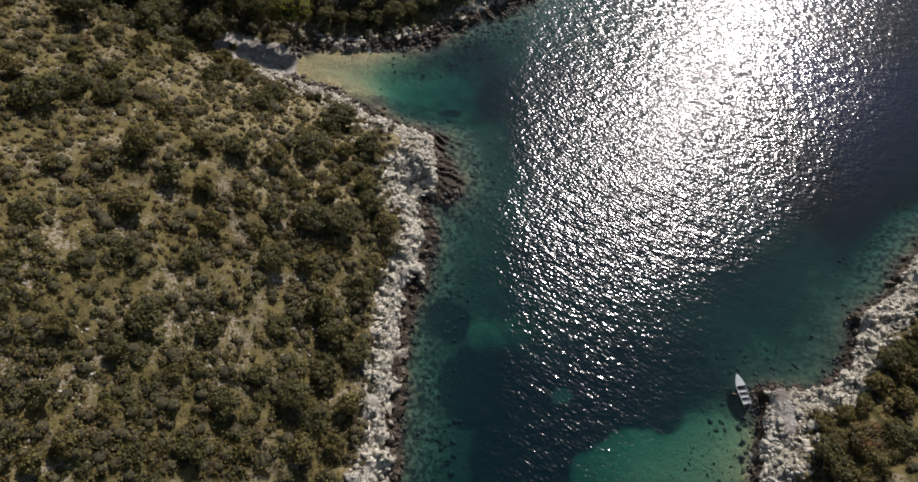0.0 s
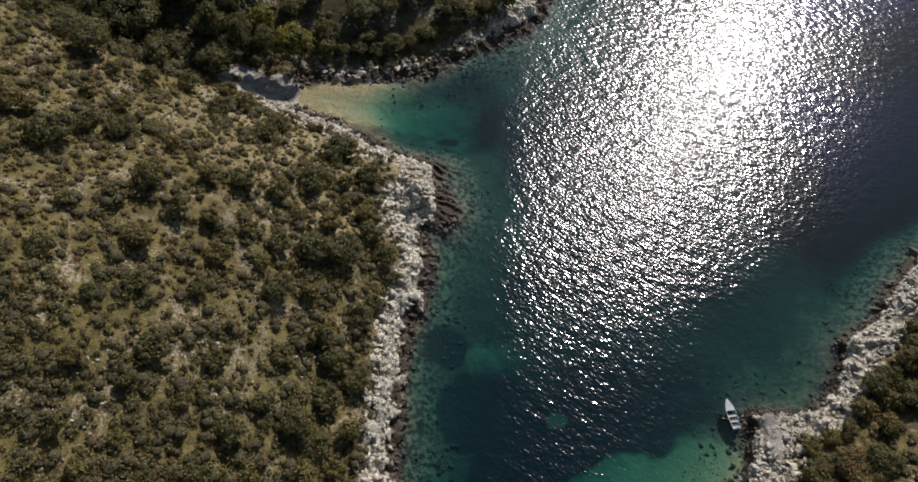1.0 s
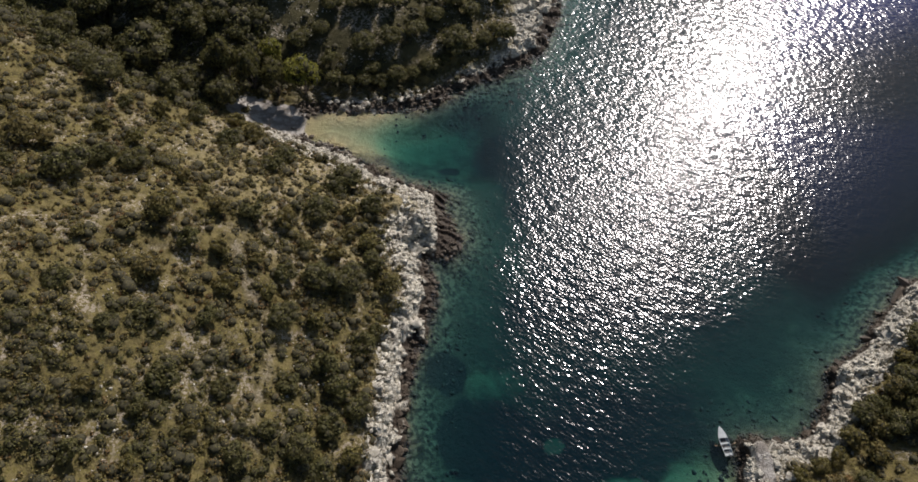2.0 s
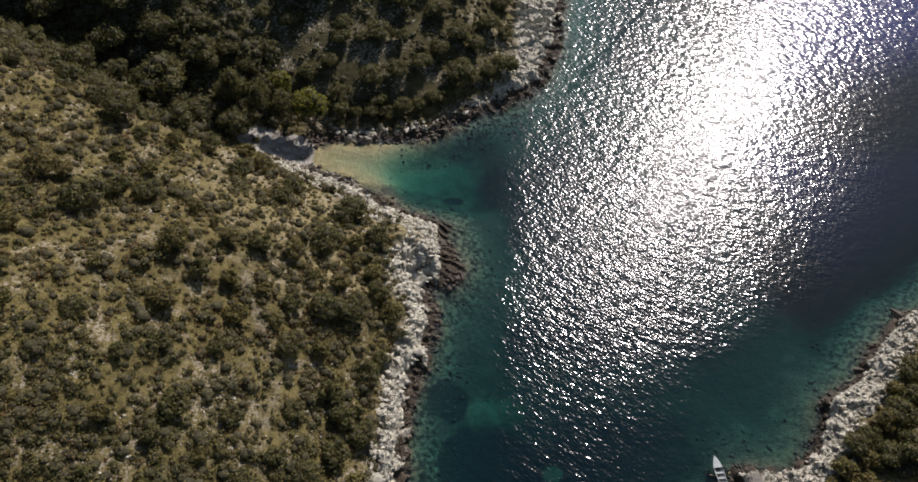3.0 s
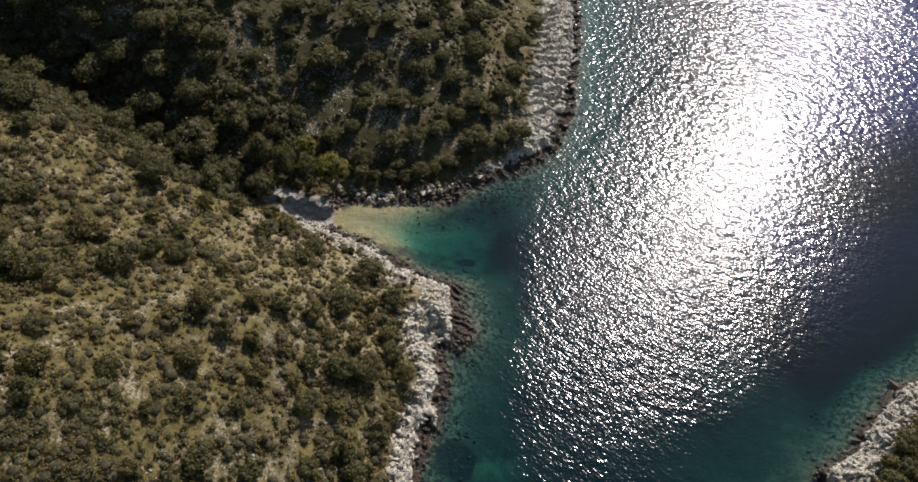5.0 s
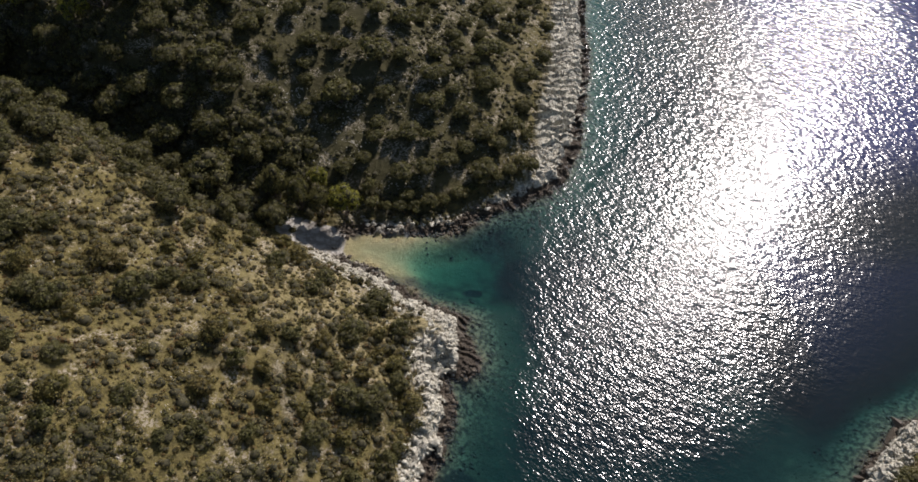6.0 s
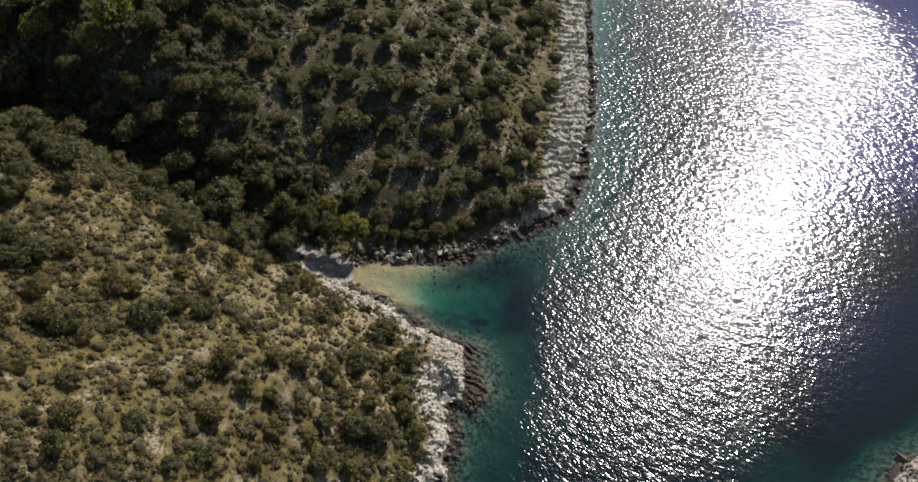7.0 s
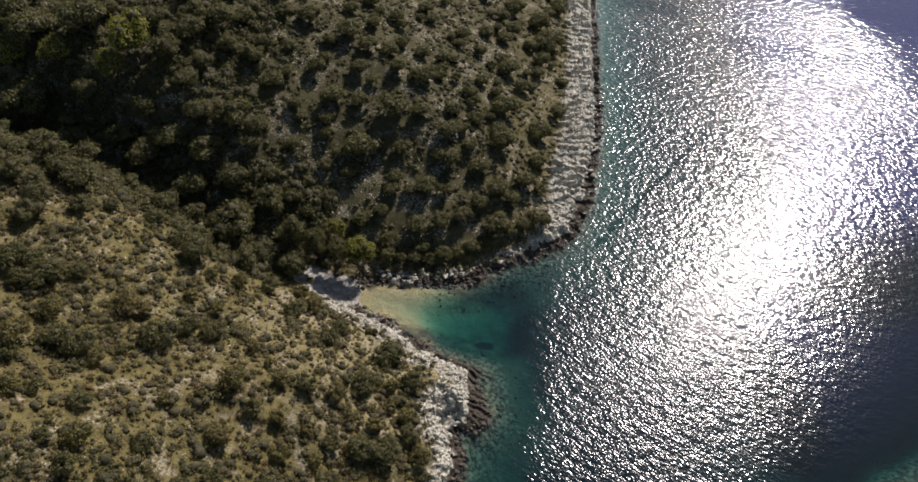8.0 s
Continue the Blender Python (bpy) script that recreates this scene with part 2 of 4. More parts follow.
def ground_material():
    m, t, out = material("coast ground")
    where = node(t, "NewGeometry").outputs["Position"]
    inland = node(t, "Attribute", attribute_name="inland").outputs["Fac"]
    weed = node(t, "Attribute", attribute_name="meadow").outputs["Fac"]
    sandy = node(t, "Attribute", attribute_name="sandy").outputs["Fac"]
    rock, dry = limestone_colour(t, where)
    soil = blend(t, step_up(t, grain(t, where, 1.6), 0.35, 0.65), (0.092, 0.076, 0.030), (0.21, 0.172, 0.07))
    soil = blend(t, step_up(t, grain(t, where, 0.35, 3.0), 0.50, 0.62), soil, (0.19, 0.16, 0.052))
    soil = blend(t, calc(t, "MULTIPLY", node(t, "Attribute", attribute_name="green").outputs["Fac"], 0.92), soil, blend(t, grain(t, where, 1.1), (0.05, 0.048, 0.021), (0.115, 0.102, 0.048)))
    stony = calc(t, "MULTIPLY", step_up(t, grain(t, where, 6.0), 0.48, 0.62), step_up(t, grain(t, where, 0.5, 4.0, 0.7), 0.48, 0.56))
    bare = node(t, "Attribute", attribute_name="bare").outputs["Fac"]
    soil = blend(t, calc(t, "MULTIPLY", bare, step_up(t, grain(t, where, 1.3, 4.0, 0.6), 0.36, 0.56)), soil, (0.34, 0.285, 0.15))
    soil = blend(t, stony, soil, (0.38, 0.33, 0.25))
    ragged = calc(t, "ADD", node(t, "Attribute", attribute_name="strand").outputs["Fac"], calc(t, "MULTIPLY", calc(t, "SUBTRACT", grain(t, where, 3.0), 0.5), 6.0))
    land = blend(t, step_up(t, ragged, 5.0, 8.0), rock, soil)
    land = blend(t, calc(t, "MULTIPLY", node(t, "Attribute", attribute_name="trail").outputs["Fac"], 0.7), land, blend(t, step_up(t, grain(t, where, 0.4), 0.4, 0.6), (0.17, 0.14, 0.085), (0.42, 0.37, 0.28)))
    gravel = blend(t, step_up(t, grain(t, where, 1.8), 0.4, 0.62), (0.28, 0.255, 0.22), blend(t, grain(t, where, 0.3), (0.38, 0.355, 0.31), (0.60, 0.575, 0.525)))
    land = blend(t, step_up(t, sandy, 0.35, 0.6), land, gravel)
    sand = blend(t, grain(t, where, 2.2), (0.32, 0.272, 0.135), (0.42, 0.365, 0.19))
    algae = blend(t, step_up(t, grain(t, where, 0.8), 0.40, 0.62), (0.035, 0.035, 0.022), (0.20, 0.18, 0.11))
    near = calc(t, "ADD", inland, calc(t, "MULTIPLY", calc(t, "SUBTRACT", grain(t, where, 4.0), 0.5), 9.0))
    stones = calc(t, "MULTIPLY", step_up(t, near, -7.5, -3.0), calc(t, "SUBTRACT", 1.0, step_up(t, sandy, 0.1, 0.4)))
    silt = blend(t, grain(t, where, 3.0), (0.065, 0.057, 0.034), (0.135, 0.118, 0.070))
    bed = blend(t, step_up(t, calc(t, "ADD", sandy, calc(t, "MULTIPLY", calc(t, "SUBTRACT", grain(t, where, 3.0), 0.5), 0.5)), 0.25, 0.55), silt, sand)
    bed = blend(t, stones, bed, algae)
    bed = blend(t, calc(t, "MULTIPLY", weed, 0.96), bed, blend(t, grain(t, where, 0.9), (0.012, 0.016, 0.014), (0.035, 0.04, 0.03)))
    colour = blend(t, step_up(t, inland, -0.4, 0.2), bed, land)
    bent = node(t, "VectorMath", {0: where, 1: node(t, "TexNoise", {"Vector": where, "Scale": 0.9, "Detail": 5.0}).outputs[1]}).outputs[0]
    crack = node(t, "TexVoronoi", {"Vector": bent, "Scale": 1.7}, feature="DISTANCE_TO_EDGE").outputs[0]
    bare = calc(t, "MULTIPLY", step_up(t, inland, -0.5, 0.3), calc(t, "SUBTRACT", 1.0, step_up(t, ragged, 5.0, 8.0)))
    crack = calc(t, "MULTIPLY", crack, bare)
    relief = calc(t, "ADD", grain(t, where, 0.9, 8.0, 0.7), calc(t, "MULTIPLY", calc(t, "MINIMUM", crack, 0.1), 1.6))
    bump = node(t, "Bump", {"Strength": 1.0, "Distance": 0.45, "Height": relief}).outputs[0]
    shine = node(t, "MapRange", {0: dry, 1: 0.0, 2: 1.0, 3: 0.55, 4: 0.92}).outputs[0]
    b = node(t, "BsdfPrincipled", {"Base Color": colour, "Roughness": shine, "Normal": bump, "Specular IOR Level": 0.25})
    t.links.new(b.outputs[0], out.inputs[0])
    return m


def rock_material():
    m, t, out = material("limestone")
    where = node(t, "NewGeometry").outputs["Position"]
    colour, dry = limestone_colour(t, where)
    one = node(t, "NewGeometry").outputs["Random Per Island"]
    colour = blend(t, calc(t, "MULTIPLY", one, 0.22), colour, (0.27, 0.23, 0.17))
    bump = node(t, "Bump", {"Strength": 0.8, "Distance": 0.15, "Height": grain(t, where, 0.35, 6.0, 0.7)}).outputs[0]
    shine = node(t, "MapRange", {0: dry, 1: 0.0, 2: 1.0, 3: 0.5, 4: 0.92}).outputs[0]
    b = node(t, "BsdfPrincipled", {"Base Color": colour, "Roughness": shine, "Normal": bump, "Specular IOR Level": 0.25})
    t.links.new(b.outputs[0], out.inputs[0])
    return m


def leaf_material(name, dark, light, dry, through=0.3, wither=0.15):
    """Leaves: each leaf and each plant a shade of its own, some light passing through."""
    m, t, out = material(name)
    leaf = node(t, "NewGeometry").outputs["Random Per Island"]
    plant = node(t, "ObjectInfo").outputs["Random"]
    where = node(t, "NewGeometry").outputs["Position"]
    colour = blend(t, leaf, dark, light)
    colour = blend(t, calc(t, "MULTIPLY", plant, 0.45), colour, dry)
    colour = blend(t, calc(t, "MULTIPLY", step_up(t, grain(t, where, 5.0, 2.0), 0.45, 0.7), 0.5), colour, dry)
    withered = (dry[0] * 0.95, dry[1] * 0.72, dry[2] * 0.75)
    colour = blend(t, calc(t, "MULTIPLY", step_up(t, grain(t, where, 1.9, 1.0), 0.54, 0.64), wither), colour, withered)
    b = node(t, "BsdfPrincipled", {"Base Color": colour, "Roughness": 0.6, "Specular IOR Level": 0.25})
    thin = node(t, "BsdfTranslucent", {"Color": colour})
    mix = node(t, "MixShader", {0: through, 1: b.outputs[0], 2: thin.outputs[0]})
    t.links.new(mix.outputs[0], out.inputs[0])
    return m


def plain_material(name, low, high, size, roughness, metallic=0.0, relief=0.003):
    m, t, out = material(name)
    where = node(t, "TexCoord").outputs["Object"]
    colour = blend(t, step_up(t, grain(t, where, size), 0.3, 0.7), low, high)
    bump = node(t, "Bump", {"Strength": 0.5, "Distance": relief, "Height": grain(t, where, size * 0.3)}).outputs[0]
    b = node(t, "BsdfPrincipled", {"Base Color": colour, "Roughness": roughness, "Metallic": metallic, "Normal": bump})
    t.links.new(b.outputs[0], out.inputs[0])
    return m


def water_material():
    """Clear sea: gloss on a rippled face, and what lies below tinted by the water above it."""
    m, t, out = material("sea water")
    where = node(t, "NewGeometry").outputs["Position"]
    depth = node(t, "Attribute", attribute_name="depth").outputs["Fac"]
    wind = node(t, "Attribute", attribute_name="wind").outputs["Fac"]
    def crests(size, turn, detail):
        way = node(t, "Mapping", {"Vector": where, "Rotation": (0, 0, radians(turn)), "Scale": (1.55, 1.0, 1.0)}, vector_type="TEXTURE").outputs[0]
        return calc(t, "SUBTRACT", grain(t, way, size, detail, 0.6), 0.5)
    swell = node(t, "Attribute", attribute_name="swell").outputs["Fac"]
    open_sea = node(t, "Attribute", attribute_name="open_sea").outputs["Fac"]
    small = calc(t, "MULTIPLY", crests(0.42, -48, 0.5), calc(t, "SUBTRACT", 1.0, open_sea))
    wide = calc(t, "MULTIPLY", crests(0.64, -46, 0.5), calc(t, "MULTIPLY", open_sea, 1.55))
    ripple = calc(t, "ADD", calc(t, "ADD", small, wide), calc(t, "MULTIPLY", crests(1.6, -40, 1.0), swell))
    # a thin broken slick line drifting off the headland
    at = node(t, "SeparateXYZ", {0: where}).outputs
    off = calc(t, "SUBTRACT", calc(t, "SUBTRACT", at[0], 35.7), calc(t, "MULTIPLY", calc(t, "SUBTRACT", at[1], 121.2), 0.82))
    off = calc(t, "ABSOLUTE", calc(t, "ADD", off, calc(t, "MULTIPLY", calc(t, "SUBTRACT", grain(t, where, 7.0, 3.0), 0.5), 5.0)))
    slick = calc(t, "MULTIPLY", step_up(t, off, 1.5, 0.4), step_up(t, grain(t, where, 1.8, 2.0), 0.38, 0.48))
    slick = calc(t, "MULTIPLY", slick, calc(t, "MULTIPLY", step_up(t, at[1], 119.0, 123.0), step_up(t, at[1], 178.0, 165.0)))
    wind = calc(t, "MULTIPLY", wind, calc(t, "SUBTRACT", 1.0, calc(t, "MULTIPLY", slick, 0.65)))
    ripple = calc(t, "MULTIPLY", ripple, wind)
    bump = node(t, "Bump", {"Strength": 1.0, "Distance": RIPPLE, "Height": ripple}).outputs[0]
    tint = node(t, "CombineColor", {0: calc(t, "POWER", 0.60, depth), 1: calc(t, "POWER", 0.845, depth), 2: calc(t, "POWER", 0.87, depth)})
    clear = node(t, "BsdfTransparent", {"Color": tint.outputs[0]})
    haze = node(t, "BsdfDiffuse", {"Color": blend(t, step_up(t, depth, 7.0, 16.0), (0.004, 0.015, 0.026), (0.013, 0.021, 0.13))})
    below = node(t, "MixShader", {0: node(t, "MapRange", {0: depth, 1: 0.0, 2: 14.0, 3: 0.0, 4: 0.9}).outputs[0], 1: clear.outputs[0], 2: haze.outputs[0]})
    gloss = node(t, "BsdfGlossy", {"Color": (1, 1, 1, 1), "Roughness": node(t, "MapRange", {0: wind, 1: 0.3, 2: 0.9, 3: 0.07, 4: GLOSS}).outputs[0], "Normal": bump})
    facing = node(t, "LayerWeight", {"Blend": 0.5, "Normal": bump}).outputs["Facing"]
    mirror = calc(t, "ADD", 0.04, calc(t, "MULTIPLY", 0.96, calc(t, "POWER", facing, 5.0)))
    mix = node(t, "MixShader", {0: mirror, 1: below.outputs[0], 2: gloss.outputs[0]})
    t.links.new(mix.outputs[0], out.inputs[0])
    return m


RIPPLE, GLOSS = 0.15, 0.2
GROUND, ROCK, WATER = ground_material(), rock_material(), water_material()
MAQUIS = leaf_material("maquis leaves", (0.05, 0.054, 0.02), (0.235, 0.222, 0.078), (0.165, 0.152, 0.062), 0.4)
OLIVE = leaf_material("olive shrub leaves", (0.085, 0.08, 0.025), (0.30, 0.268, 0.085), (0.235, 0.185, 0.072), 0.36)
PINE = leaf_material("pine needles", (0.14, 0.155, 0.025), (0.40, 0.40, 0.08), (0.32, 0.30, 0.07), 0.5)
CUSHION = leaf_material("cushion shrub leaves", (0.11, 0.10, 0.033), (0.27, 0.238, 0.083), (0.25, 0.17, 0.07), 0.3, 0.6)
STRAW = leaf_material("dry grass and thorn", (0.13, 0.11, 0.04), (0.34, 0.29, 0.12), (0.26, 0.20, 0.085))
BARK = plain_material("bark", (0.05, 0.04, 0.03), (0.14, 0.11, 0.085), 0.2, 0.9, relief=0.02)
# solid crown cores: twig brown, darkened to hold the shade inside the foliage
TWIGS_AND_SHADE = plain_material("shrub twigs, inner leaves and painted shade", (0.03, 0.028, 0.013), (0.085, 0.075, 0.035), 0.3, 0.9, relief=0.02)
PAINT = plain_material("weathered white boat paint", (0.36, 0.40, 0.40), (0.52, 0.56, 0.55), 0.5, 0.5)
INSIDE = plain_material("grey boat paint inside", (0.05, 0.055, 0.06), (0.12, 0.13, 0.13), 0.4, 0.6)
WOOD = plain_material("varnished boat wood", (0.22, 0.14, 0.07), (0.36, 0.25, 0.14), 0.15, 0.5)
BLACK = plain_material("dark engine paint", (0.015, 0.015, 0.017), (0.04, 0.04, 0.045), 0.2, 0.35)
STEEL = plain_material("dull steel", (0.35, 0.36, 0.37), (0.5, 0.5, 0.5), 0.1, 0.4, 1.0)


def mesh_of(name, verts, corners, loops, mat, core=None):
    """A mesh; core: the material of its three-cornered faces, where they differ."""
    me = bpy.data.meshes.new(name)
    me.vertices.add(len(verts))
    me.vertices.foreach_set("co", verts.astype(np.float32).ravel())
    me.loops.add(len(loops))
    me.loops.foreach_set("vertex_index", loops.astype(np.int32))
    me.polygons.add(len(corners))
    me.polygons.foreach_set("loop_start", (np.cumsum(corners) - corners).astype(np.int32))
    me.materials.append(mat)
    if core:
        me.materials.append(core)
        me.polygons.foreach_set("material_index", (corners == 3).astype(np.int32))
    me.update(calc_edges=True)
    return me


def part(name, bm, mat, parent, label=""):
    me = bpy.data.meshes.new(name)
    bm.normal_update()
    bm.to_mesh(me)
    bm.free()
    me.materials.append(mat)
    ob = new(name, me)
    ob.parent = parent
    return tagged(ob, label) if label else ob


# ---- ground and sea ----
def axis(*runs):
    """Grid lines: runs of (first, last, step), with ever wider steps out to the horizon."""
    line = np.concatenate([np.arange(a, b, s) for a, b, s in runs] + [[runs[-1][1]]])
    out = np.cumsum(2.0 * 1.28 ** np.arange(22))
    return np.concatenate([line[0] - out[::-1], line, line[-1] + out])


def sheet(name, xs, ys, z, mat, layers, sharp=None):
    nx, ny = len(xs), len(ys)
    gx, gy = np.meshgrid(xs, ys)
    me = bpy.data.meshes.new(name)
    i = (np.arange(ny - 1)[:, None] * nx + np.arange(nx - 1)[None, :]).ravel()
    quads = np.stack([i, i + 1, i + nx + 1, i + nx], 1)
    me.vertices.add(nx * ny)
    me.vertices.foreach_set("co", np.stack([gx.ravel(), gy.ravel(), z.ravel()], 1).astype(np.float32).ravel())
    me.loops.add(quads.size)
    me.loops.foreach_set("vertex_index", quads.ravel().astype(np.int32))
    me.polygons.add(len(quads))
    me.polygons.foreach_set("loop_start", (np.arange(len(quads)) * 4).astype(np.int32))
    me.polygons.foreach_set("use_smooth", np.ones(len(quads), bool))
    if sharp is not None:
        me.polygons.foreach_set("use_smooth", ~sharp[:-1, :-1].ravel())
    me.update(calc_edges=True)
    for key, values in layers.items():
        me.attributes.new(key, "FLOAT", "POINT").data.foreach_set("value", values.ravel().astype(np.float32))
    me.materials.append(mat)
    return new(name, me)


XS = axis((-124, -30, 0.75), (-30, 62, 0.4), (62, 96, 0.6))
YS = axis((10, 126, 0.4), (126, 190, 0.34), (190, 276, 0.6))
GX, GY = np.meshgrid(XS, YS)
GZ, GD, GM = lie(GX, GY)
ground = sheet("ground", XS, YS, GZ, GROUND, {"inland": GD, "strand": GD - 5.0 * ribbed(GX, GY) + 3.4 * lean_shore(GX, GY) + 2.0 * sstep(36, 40, GX) * sstep(66, 60, GY) + 2.2 * sstep(20, 15, GX) * sstep(68, 58, GY), "bare": sstep(4, 8, GD) * sstep(34, 16, GD) * sstep(56, 64, GY) * sstep(103, 96, GY) * sstep(-45, -30, GX) * (GX < 20), "green": sstep(108, 118, GY) * sstep(45, -5, GX - 0.25 * (GY - 150)), "meadow": GM, "sandy": beach_zone(GX, GY) + 0.27 * sstep(15, 7, line_distance(GX, GY, COAST_EAST)) * (GD < 0) * (1 - 0.75 * sstep(60, 74, GX)) + gauss(GX, GY, -12, 103, 10, 7) + 0.5 * gauss(GX, GY, 6, 99, 12, 11) + 1.2 * gauss(GX, GY, 27, 22, 10, 7) + 0.7 * gauss(GX, GY, 36, 25, 6, 4) + 0.42 * gauss(GX, GY, 10.0, 46.5, 9, 6) + gauss(GX, GY, 18.5, 35.7, 2, 2), "trail": np.exp(-((line_distance(GX, GY, TRAIL) + 0.9 * fbm(GX, GY, 2.5, 3, 95)) / 0.75) ** 2) * sstep(-0.12, 0.12, fbm(GX, GY, 5, 4, 96))}, (GD > -1) & (GD < 14))
tagged(ground, "dry stony hillsides with pale limestone shores and sandy seabed", "ground", kind="structure")
WX, WY = axis((-40, 96, 1.4)), axis((10, 276, 1.4))
wx, wy = np.meshgrid(WX, WY)
wz, wd, _ = lie(wx, wy)
# the breeze ruffles the middle of the inlet and leaves both shores in a lee
lee_west = np.interp(wy, [20, 38, 50, 63, 73, 88, 100, 111, 117, 122, 135, 150, 172, 231, 400], [2, 6.5, 9.5, 10.5, 13.5, 15.5, 18.3, 21, 22, 26, 33, 36, 41, 50, 50]) + 2.5 * fbm(wx, wy, 11, 3, 73)
lee_east = np.interp(wy, [20, 28, 50, 54, 68, 89, 110, 160], [36, 38, 45, 56, 76, 94, 112, 150]) + 5 * fbm(wx, wy, 14, 3, 75)
calm = 0.27 + 0.73 * sstep(-6.5, 8.5, wx - lee_west) * sstep(14, -18, wx - lee_east)
gusts = 0.22 * fbm(wx, wy, 40, 3, 77) - 0.3 * sstep(0.0, 0.35, fbm(0.5 * wx + 0.85 * wy, 0.25 * (0.85 * wx - 0.5 * wy), 16, 3, 79)) * sstep(190, 225, wy)
wind = calm * (1 + gusts) * (1 - 0.3 * (1 - 0.4 * sstep(85, 125, wy)) * sstep(38, 76, wx - 0.25 * (wy - 60))) * (1 - 0.31 * sstep(70, 36, wy))
water = sheet("water", WX, WY, np.zeros_like(wx), WATER, {"depth": np.maximum(-wz, 0), "wind": wind, "swell": 1.7 + 1.3 * sstep(115, 190, wy + 0.4 * (wx - 40)), "open_sea": sstep(55, 190, wy)})
tagged(water, "clear turquoise sea with small wind ripples and sun glitter", "sea", kind="structure")


# ---- plants ----
def blob(rng, centre, radius, squash=0.8):
    """A rough rounded core of 20 triangles."""
    g = (1 + 5 ** 0.5) / 2
    v = np.array([(-1, g, 0), (1, g, 0), (-1, -g, 0), (1, -g, 0), (0, -1, g), (0, 1, g), (0, -1, -g), (0, 1, -g), (g, 0, -1), (g, 0, 1), (-g, 0, -1), (-g, 0, 1)]) / 1.902
    f = [(0, 11, 5), (0, 5, 1), (0, 1, 7), (0, 7, 10), (0, 10, 11), (1, 5, 9), (5, 11, 4), (11, 10, 2), (10, 7, 6), (7, 1, 8),
         (3, 9, 4), (3, 4, 2), (3, 2, 6), (3, 6, 8), (3, 8, 9), (4, 9, 5), (2, 4, 11), (6, 2, 10), (8, 6, 7), (9, 8, 1)]
    v = v * rng.uniform(0.8, 1.15, (12, 1)) * radius * np.array([1, 1, squash]) + centre
    return v, np.array(f)


def leaves_on(rng, centre, radius, count, size, squash=0.8):
    """Small folded leaves standing out from a rounded clump: four corners each."""
    n = rng.normal(size=(count, 3))
    n[:, 2] = np.abs(n[:, 2]) * 0.9 - 0.25 * rng.random(count)
    n /= np.linalg.norm(n, axis=1)[:, None]
    at = centre + n * radius * rng.uniform(0.75, 1.12, (count, 1)) * np.array([1, 1, squash])
    face = n + rng.normal(size=(count, 3)) * 0.4
    face /= np.linalg.norm(face, axis=1)[:, None]
    a = np.cross(face, rng.normal(size=(count, 3)))
    a /= np.linalg.norm(a, axis=1)[:, None]
    b = np.cross(face, a)
    s = size * rng.uniform(0.6, 1.4, (count, 1))
    quad = np.stack([at - a * s, at - b * s * 0.6 + face * s * 0.25, at + a * s, at + b * s * 0.6 + face * s * 0.25], 1)
    return quad.reshape(-1, 3), np.arange(count * 4).reshape(-1, 4)


def gather(pieces):
    """Vertices, corners of each face and their loops, of all the pieces as one."""
    verts, corners, loops, k = [], [], [], 0
    for v, f in pieces:
        verts.append(v)
        corners.append(np.array([len(face) for face in f]) if isinstance(f, list) else np.full(len(f), f.shape[1]))
        loops.append((np.array([q for face in f for q in face]) if isinstance(f, list) else f.ravel()) + k)
        k += len(v)
    return np.concatenate(verts), np.concatenate(corners), np.concatenate(loops)


def crown_mesh(seed, clumps, per, size, mat, tall=0.8):
    """A crown one metre in radius, of many leafy clumps with gaps between them."""
    rng = np.random.default_rng(seed)
    pieces = []
    for k in range(clumps):
        a, q = rng.uniform(0, 2 * np.pi), rng.random() ** 0.55 * 0.72
        h = 0.22 + 1.15 * tall * np.sqrt(max(0, 1 - q * q)) * rng.uniform(0.45, 1.0)
        c = np.array([q * np.cos(a), q * np.sin(a) * rng.uniform(0.8, 1.05), h])
        r = rng.uniform(0.28, 0.46)
        # the dark core stands for twigs and the shade behind the leaves
        pieces += [blob(rng, c, r * 0.72), leaves_on(rng, c, r, per, size)]
    return mesh_of("crown", *gather(pieces), mat, TWIGS_AND_SHADE)


def tube(line, radii, sides=6):
    """A tapered limb along a line."""
    line = [Vector(p) for p in line]
    verts, faces = [], []
    for i, p in enumerate(line):
        way = (line[min(i + 1, len(line) - 1)] - line[max(i - 1, 0)]).normalized()
        u = way.orthogonal().normalized()
        w = way.cross(u)
        for k in range(sides):
            a = 2 * math.pi * k / sides
            verts.append(p + (u * math.cos(a) + w * math.sin(a)) * radii[i])
    for i in range(len(line) - 1):
        for k in range(sides):
            faces.append((i * sides + k, i * sides + (k + 1) % sides, (i + 1) * sides + (k + 1) % sides, (i + 1) * sides + k))
    faces.append(tuple(range(len(verts) - sides, len(verts))))
    return np.array([tuple(v) for v in verts]), faces


